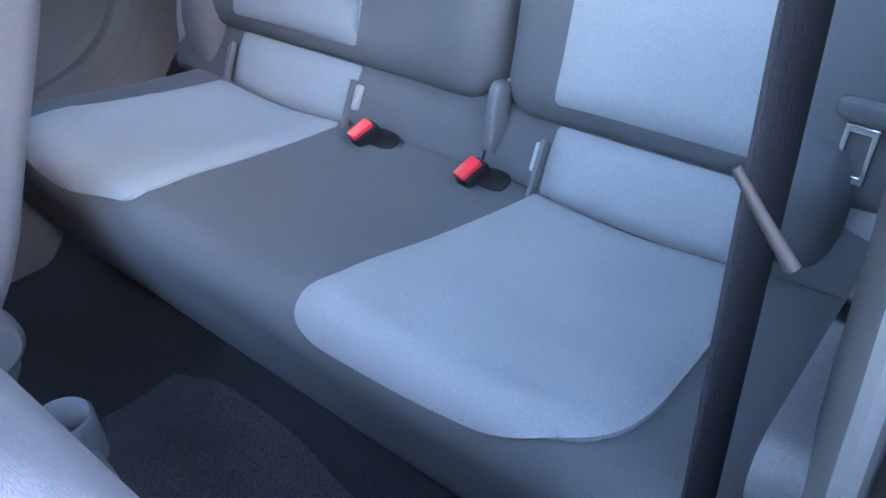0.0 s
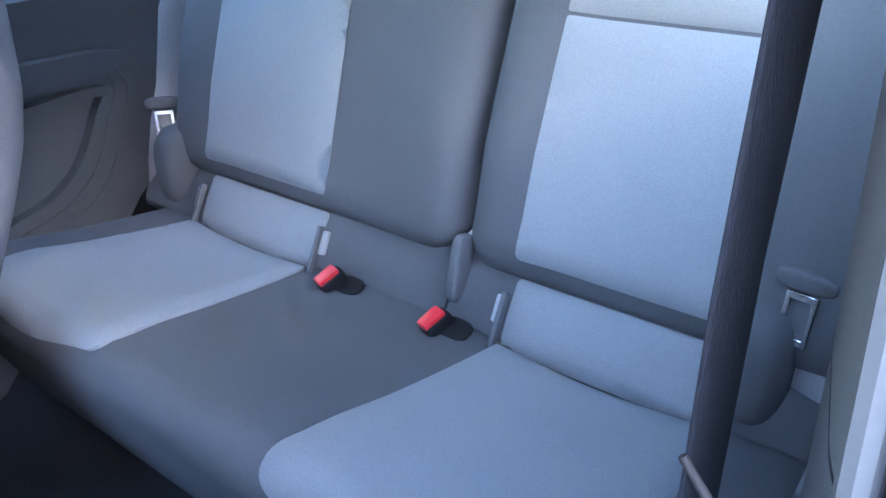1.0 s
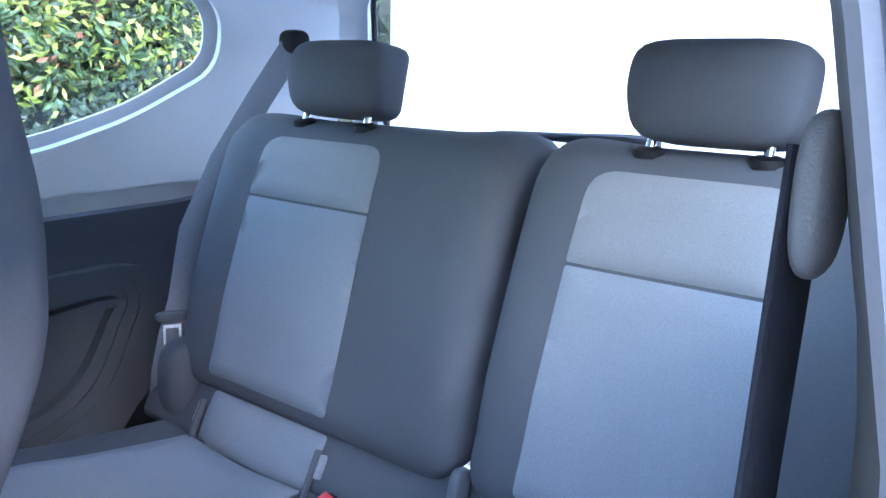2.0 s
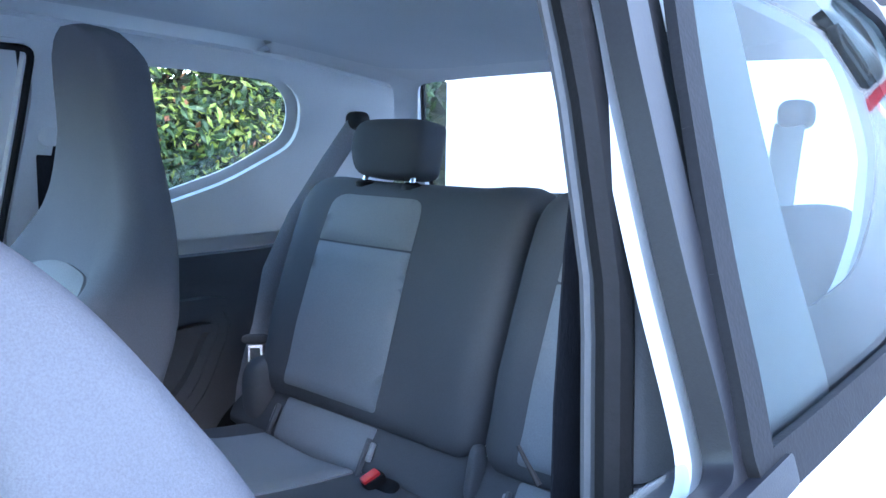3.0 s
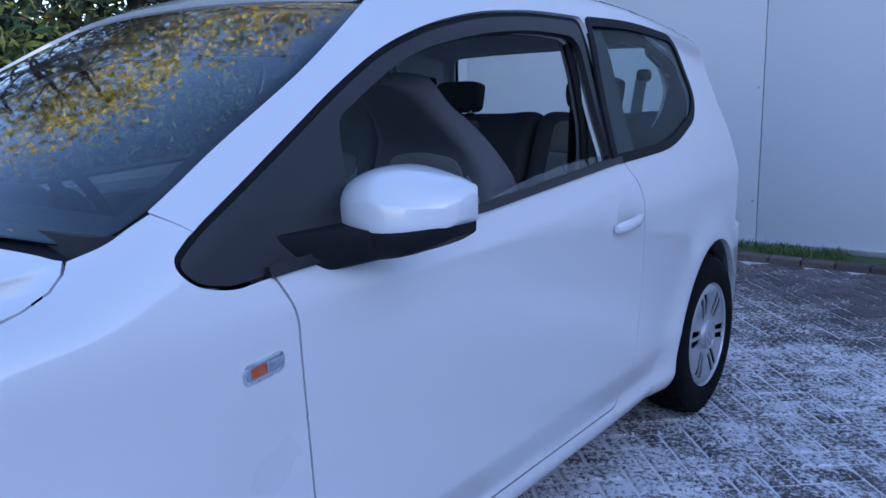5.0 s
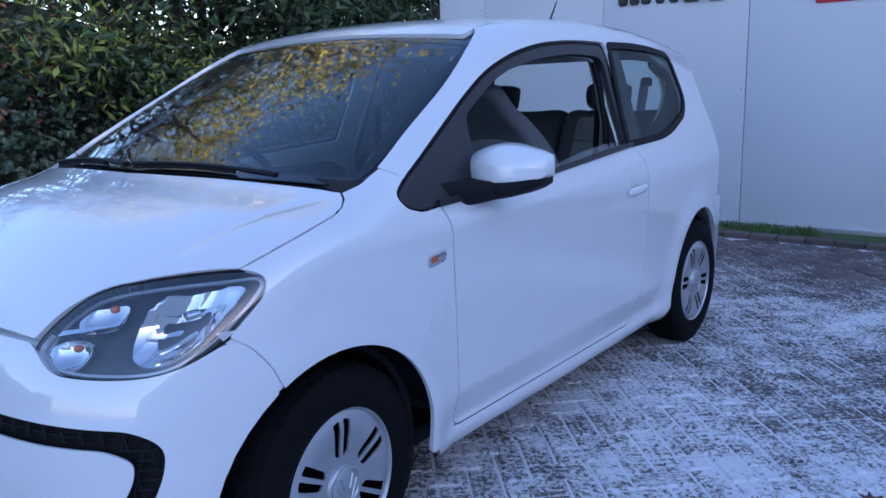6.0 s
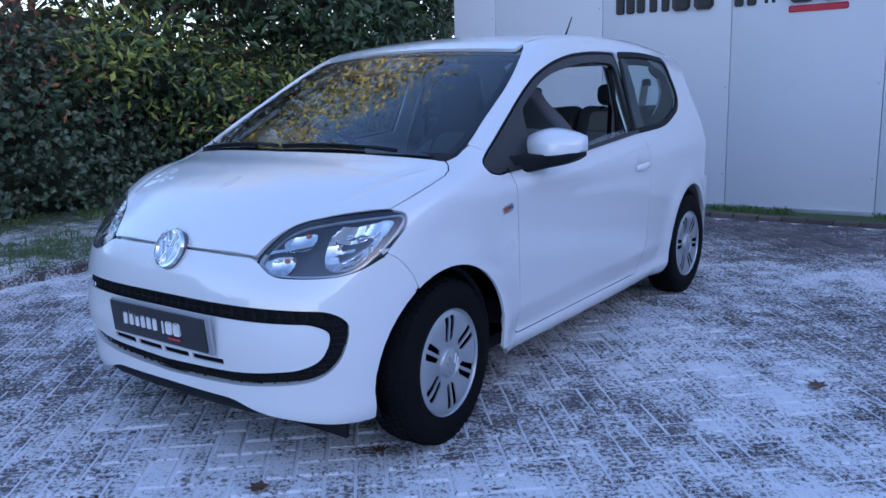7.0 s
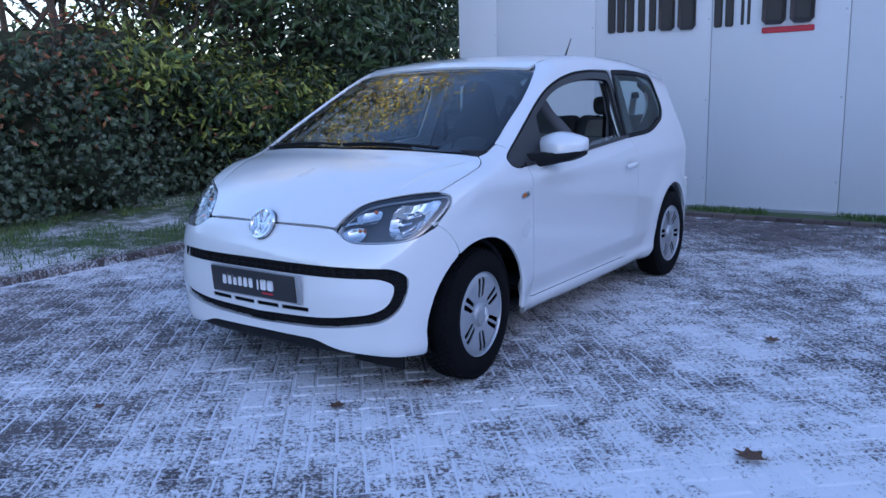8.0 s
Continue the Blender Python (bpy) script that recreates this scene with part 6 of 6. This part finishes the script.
def hedge_face(y, z):
    """The uneven front of the hedge."""
    return HEDGE_X + 0.25 * np.sin(y * 1.1 + 0.6) + 0.16 * np.sin(y * 2.7 + z * 1.9) + 0.10 * np.sin(z * 4.3 + y * 5.1) - 0.28 * np.maximum(0, z - 1.3)


def hedge_top(y):
    return 1.38 + 0.25 * np.sin(y * 0.9) + 0.15 * np.sin(y * 2.3 + 1)


# dark inner mass stands in for shade, so that no light shows through low down
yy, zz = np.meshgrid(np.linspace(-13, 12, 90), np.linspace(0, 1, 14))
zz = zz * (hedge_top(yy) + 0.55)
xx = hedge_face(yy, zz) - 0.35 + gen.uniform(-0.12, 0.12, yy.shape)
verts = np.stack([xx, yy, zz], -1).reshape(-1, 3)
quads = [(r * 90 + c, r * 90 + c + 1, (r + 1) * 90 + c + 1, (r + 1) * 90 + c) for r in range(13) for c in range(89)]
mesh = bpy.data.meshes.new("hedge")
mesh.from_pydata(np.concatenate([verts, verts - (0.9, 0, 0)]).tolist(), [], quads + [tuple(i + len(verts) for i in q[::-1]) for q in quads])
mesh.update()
hedge = mesh_object("hedge", mesh, HEDGE_SHADE)
tagged(hedge, "dense dark ivy hedge beside the verge", "hedge", kind="stuff")
n = 15000
y = gen.uniform(-11, 7.5, n)
z = gen.uniform(0.02, 1, n) * (hedge_top(y) + 0.4)
p = np.stack([hedge_face(y, z) + gen.normal(0, 0.09, n), y, z], 1)
leaf_mesh("ivy_leaves", leaves(p, np.array([0.9, 0, 0.35]), 0.085, gen, 0.8), IVY, hedge)


def limb(bm, start, way, length_, radius, depth, tips, rng, bend=0.35):
    """A tapering limb that forks."""
    p, pts, rad = Vector(start), [Vector(start)], [radius]
    d = Vector(way).normalized()
    for k in range(5):
        d = (d + Vector((rng.gauss(0, 1), rng.gauss(0, 1), rng.gauss(0.25, 0.8))) * bend * 0.35).normalized()
        p = p + d * length_ / 5
        pts.append(p.copy())
        rad.append(max(0.003, radius * (1 - 0.12 * (k + 1))))
    tube(pts, rad, 6 if radius > 0.02 else 4, bm)
    tips.append((p.copy(), d.copy()))
    if depth > 0:
        for k in range(rng.choice((2, 3, 3))):
            q = pts[rng.choice((2, 3, 4, 5))]
            limb(bm, q, (d + Vector((rng.gauss(0, 1), rng.gauss(0, 1), rng.gauss(0.1, 0.7))) * 0.75), length_ * rng.uniform(0.5, 0.75), radius * 0.55, depth - 1, tips, rng, bend)


def tree(name, at, height, label, category, leaf_sets, seed, depth=3, radius=0.09, clumps=True, first=0.35, lean_way=(0, 0, 1), spread=0.33, group=""):
    """A forked tree whose leaves stand in loose clumps round its twig ends."""
    rng, g = random.Random(seed), np.random.default_rng(seed)
    root = thing(name, label, category, group, at=at)
    bm, tips = bmesh.new(), []
    base = Vector(at)
    limb(bm, base - Vector((0, 0, 0.1)), lean_way, height * 0.55, radius, 0, [], rng, 0.15)
    for k in range(7):
        z = height * (first + (0.5 - first) * k / 7)
        a = k * 2.4 + rng.random()
        limb(bm, base + Vector(lean_way).normalized() * z, (math.cos(a) * 0.8, math.sin(a) * 0.8, 0.75), height * 0.34, radius * 0.5, depth - 1, tips, rng)
    part("trunk", bm, BARK, root)
    ends = np.array([tuple(t[0]) for t in tips])
    for mat, per, size, slim, share, part_name in leaf_sets:
        chosen = ends[g.random(len(ends)) < share]
        if not len(chosen):
            continue
        pts = np.repeat(chosen, per, 0) + g.normal(0, 1, (len(chosen) * per, 3)) * (spread, spread, spread * 0.7)
        away = pts - (np.array(at) + (0, 0, height * 0.45))
        away /= np.linalg.norm(away, axis=1, keepdims=True) + 1e-9
        leaf_mesh(part_name, leaves(pts, away * 0.6 + np.array([0.3, 0, 0.5]), size, g, slim), mat, root)
    return root


LAURELS = "laurels behind the hedge"
for at, height, seed in (((-6.8, 5.6, 0), 5.4, 11), ((-7.1, 6.9, 0), 5.6, 12), ((-6.6, 8.3, 0), 5.2, 13), ((-7.6, 10.2, 0), 6.0, 21), ((-8.4, 12.6, 0), 6.4, 22), ((-8.6, 5.2, 0), 9.5, 31), ((-8.8, 7.6, 0), 10.0, 32), ((-9.2, 9.8, 0), 10.0, 33)):
    tree("evergreen_tree", at, height, "dark evergreen laurel with broad glossy leaves", "tree", [(LAUREL, 62, 0.17, 0.42, 1.0, "crown")], seed, 3, 0.09, first=0.10, spread=0.42, group=LAURELS)
tree("evergreen_tree", (-7.4, -3.2, 0), 4.6, "dark evergreen laurel with broad glossy leaves", "tree", [(LAUREL, 50, 0.15, 0.42, 1.0, "crown")], 14, 3, 0.08, first=0.12, spread=0.42, group=LAURELS)
tree("evergreen_tree", (-8.9, 1.6, 0), 5.5, "dark slender evergreen behind the hedge", "tree", [(IVY, 40, 0.12, 0.5, 1.0, "crown")], 23, 3, 0.07, first=0.15, spread=0.3, group=LAURELS)
tree("shrub", (-6.35, 3.3, 0), 2.3, "light green laurel shrub with yellowing leaves over the hedge", "shrub", [(LIFTED_LEAF, 15, 0.15, 0.36, 0.8, "crown"), (LAUREL, 12, 0.15, 0.4, 0.8, "green_leaves"), (RUST, 3, 0.09, 0.5, 0.4, "withered_leaves")], 15, 3, 0.04, first=0.3, spread=0.2)
# added along this stretch: pale leaf colour stands in for brighter light
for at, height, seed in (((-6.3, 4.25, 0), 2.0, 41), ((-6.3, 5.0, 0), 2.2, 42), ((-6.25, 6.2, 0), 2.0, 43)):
    tree("shrub", at, height, "added shrub with yellowing leaves, coloured paler to brighten the hedge", "shrub", [(LIFTED_LEAF, 10, 0.13, 0.40, 0.8, "crown"), (LAUREL, 16, 0.13, 0.42, 0.8, "green_leaves"), (RUST, 3, 0.09, 0.5, 0.4, "withered_leaves")], seed, 3, 0.035, first=0.25, spread=0.2)
tree("shrub", (-6.1, 1.9, 0), 2.2, "thin shrub with rust-brown withered leaves", "shrub", [(RUST, 9, 0.09, 0.5, 0.7, "crown"), (LAUREL, 10, 0.12, 0.42, 0.7, "green_leaves")], 16, 3, 0.04, first=0.3, spread=0.25)
tree("shrub", (-6.1, -0.2, 0), 2.3, "thin shrub with rust-brown withered leaves", "shrub", [(RUST, 7, 0.09, 0.5, 0.7, "crown"), (LAUREL, 14, 0.12, 0.42, 0.8, "green_leaves")], 24, 3, 0.04, first=0.3, spread=0.25)
tree("shrub", (-5.75, 5.5, 0), 1.75, "low shrub with bright yellow and green leaves", "shrub", [(LIFTED_LEAF, 11, 0.09, 0.5, 0.8, "crown"), (LAUREL, 8, 0.10, 0.5, 0.8, "green_leaves"), (GOLD, 2, 0.07, 0.55, 0.5, "yellow_leaves")], 25, 3, 0.03, first=0.3, spread=0.16)
for at, height, seed in (((-7.4, 4.1, 0), 5.6, 17), ((-8.2, 3.3, 0), 6.5, 18), ((-7.9, 2.4, 0), 6.0, 26), ((-7.2, 4.7, 0), 5.0, 27)):
    tree("bare_tree", at, height, "bare winter tree with thin grey twigs", "tree", [(RUST, 2, 0.07, 0.5, 0.25, "last_leaves")], seed, 4, 0.085, first=0.15, spread=0.3, group="bare trees behind the hedge")
for at, height, seed in (((-6.9, 3.0, 0), 5.9, 19), ((-7.0, 5.3, 0), 7.2, 20)):
    tree("autumn_tree", at, height, "tall tree with golden autumn leaves", "tree", [(GOLD, 34, 0.12, 0.6, 0.8, "crown")], seed, 4, 0.10, first=0.52, spread=0.42, group="golden trees behind the hedge")

# grass: blades on the verge and along the foot of the wall
GRASS = leaf_material("grass_blade", (0.08, 0.140, 0.032), 0.5, 0.6)
for name, n, xr, yr, h, label in (("verge_grass", 12000, (-5.9, KERB_X - 0.08), (-1.5, 6.0), 0.07, "short green grass blades on the verge"), ("wall_grass", 5000, (WALL_LEFT, 4.5), (WALL_Y - 0.30, WALL_Y - 0.02), 0.055, "tufts of green grass along the wall")):
    x, y = gen.uniform(*xr, n), gen.uniform(*yr, n)
    keep = (np.sin(x * 3.1 + 1) + np.sin(y * 2.3) + np.sin((x + y) * 5.7)) > (-0.5 if "verge" in name else -0.35)
    p = np.stack([x, y, 0 * x + (0.03 if "verge" in name else 0.025)], 1)[keep]
    tip = np.stack([gen.normal(0, 0.35, len(p)), gen.normal(0, 0.35, len(p)), np.ones(len(p))], 1) * h * gen.uniform(0.5, 1.3, (len(p), 1))
    side = gen.normal(0, 1, (len(p), 3)) * (1, 1, 0)
    side *= 0.005 / (np.linalg.norm(side, axis=1, keepdims=True) + 1e-9)
    v = np.stack([p - side, p + side, p + tip * 0.6 + side * 0.7, p + tip, p + tip * 0.6 - side * 0.7], 1).reshape(-1, 3)
    f = (np.arange(len(p))[:, None] * 5 + np.array([[0, 1, 2, 3, 4]])).tolist()
    mesh = bpy.data.meshes.new(name)
    mesh.from_pydata(v.tolist(), [], f)
    mesh.update()
    tagged(mesh_object(name, mesh, GRASS), label, "grass", kind="stuff")


# fallen leaves on the paving
FALLEN = material("fallen_leaf", (0.12, 0.06, 0.035), 0.8, grain=0.3, scale=120, spots=0.3, spot_scale=30)
for k, (x, y, size, turn) in enumerate(((1.742, 1.18, 0.09, 20), (1.996, -0.209, 0.11, 75), (0.483, -0.62, 0.075, 140), (0.634, -0.206, 0.06, 10), (-0.35, -1.15, 0.06, 200))):
    outline_ = flowing([(0, -0.5), (0.18, -0.30), (0.42, -0.18), (0.28, 0.05), (0.36, 0.30), (0.10, 0.26), (0, 0.55), (-0.12, 0.26), (-0.36, 0.28), (-0.26, 0.04), (-0.42, -0.2), (-0.16, -0.30)], 4) * size
    c, s = math.cos(radians(turn)), math.sin(radians(turn))
    curl = lambda u, v, x=x, y=y, c=c, s=s, size=size: np.stack([x + c * u - s * v, y + s * u + c * v, 0.012 + 0.9 * (u**2 + 0.4 * v**2) / size * 0.5], 1)
    o = panel("fallen_leaf", outline_, lambda u, v, curl=curl: normals(curl, u, v, 0.001), FALLEN, None, step=0.012, thick=0.0015)
    tagged(o, "brown curled leaf fallen on the frosty paving", "leaf", "fallen leaves")


# ---- block paving: herringbone of 200 x 100 mm, each block a little out of level ----
paving = thing("paving", "herringbone block paving with snow in its joints", "paving", kind="structure")
L_, W_, JT = 0.200, 0.100, 0.007


def block_shape():
    """A block with its top edges worn round."""
    a, b, c = L_ / 2 - JT / 2, W_ / 2 - JT / 2, 0.007
    v = [(sx * a, sy * b, -0.05) for sx, sy in ((-1, -1), (1, -1), (1, 1), (-1, 1))] + [(sx * a, sy * b, -c) for sx, sy in ((-1, -1), (1, -1), (1, 1), (-1, 1))] + [(sx * (a - c), sy * (b - c), 0) for sx, sy in ((-1, -1), (1, -1), (1, 1), (-1, 1))]
    f = [(8, 9, 10, 11)]
    for lo in (0, 4):
        f += [(lo + i, lo + (i + 1) % 4, lo + 4 + (i + 1) % 4, lo + 4 + i) for i in range(4)]
    return np.array(v), f


shape_v, shape_f = block_shape()
paver_mesh = bpy.data.meshes.new("paver")
paver_mesh.from_pydata(shape_v.tolist(), [], shape_f)
paver_mesh.materials.append(PAVER)
rng = random.Random(21)
TURN = radians(42)
ct, st = math.cos(TURN), math.sin(TURN)
spots = []
for i in range(-90, 91):
    for j in range(-90, 91):
        # 90-degree herringbone: pairs step along the diagonal
        k = (i - j) % 4
        u, v = i * W_, j * W_
        if k == 0:
            c, turn = (u + W_ / 2 + W_ / 2, v + W_ / 2), 0.0
        elif k == 2:
            c, turn = (u + W_ / 2, v), math.pi / 2
        else:
            continue
        x, y = ct * c[0] - st * c[1] + 0.6, st * c[0] + ct * c[1] + 1.2
        if KERB_X + 0.055 < x < 6.2 and -4.5 < y < WALL_Y - 0.42:
            spots.append((x, y, turn + TURN))
# the blocks that the walk passes nearest, before the front corner of the car, stand singly
spots.sort(key=lambda s: (s[0] - 1.2) ** 2 + (s[1] + 0.9) ** 2)
for x, y, a in spots[:300]:
    o = new("paver", paver_mesh)
    o.parent = paving
    o.matrix_basis = Matrix.LocRotScale((x, y, rng.uniform(-0.003, 0.001)), Euler((rng.gauss(0, 0.008), rng.gauss(0, 0.008), a + rng.gauss(0, 0.008))), None)
allv, allf = [], []
for k, (x, y, a) in enumerate(spots[300:]):
    m = np.array(Euler((rng.gauss(0, 0.008), rng.gauss(0, 0.008), a + rng.gauss(0, 0.008))).to_matrix())
    allv.append(shape_v @ m.T + (x, y, rng.uniform(-0.003, 0.001)))
    allf += [tuple(i + 12 * k for i in f) for f in shape_f]
rest = bpy.data.meshes.new("far_pavers")
rest.from_pydata(np.concatenate(allv).tolist(), [], allf)
rest.update()
tagged(mesh_object("far_pavers", rest, PAVER, paving), kind="stuff")
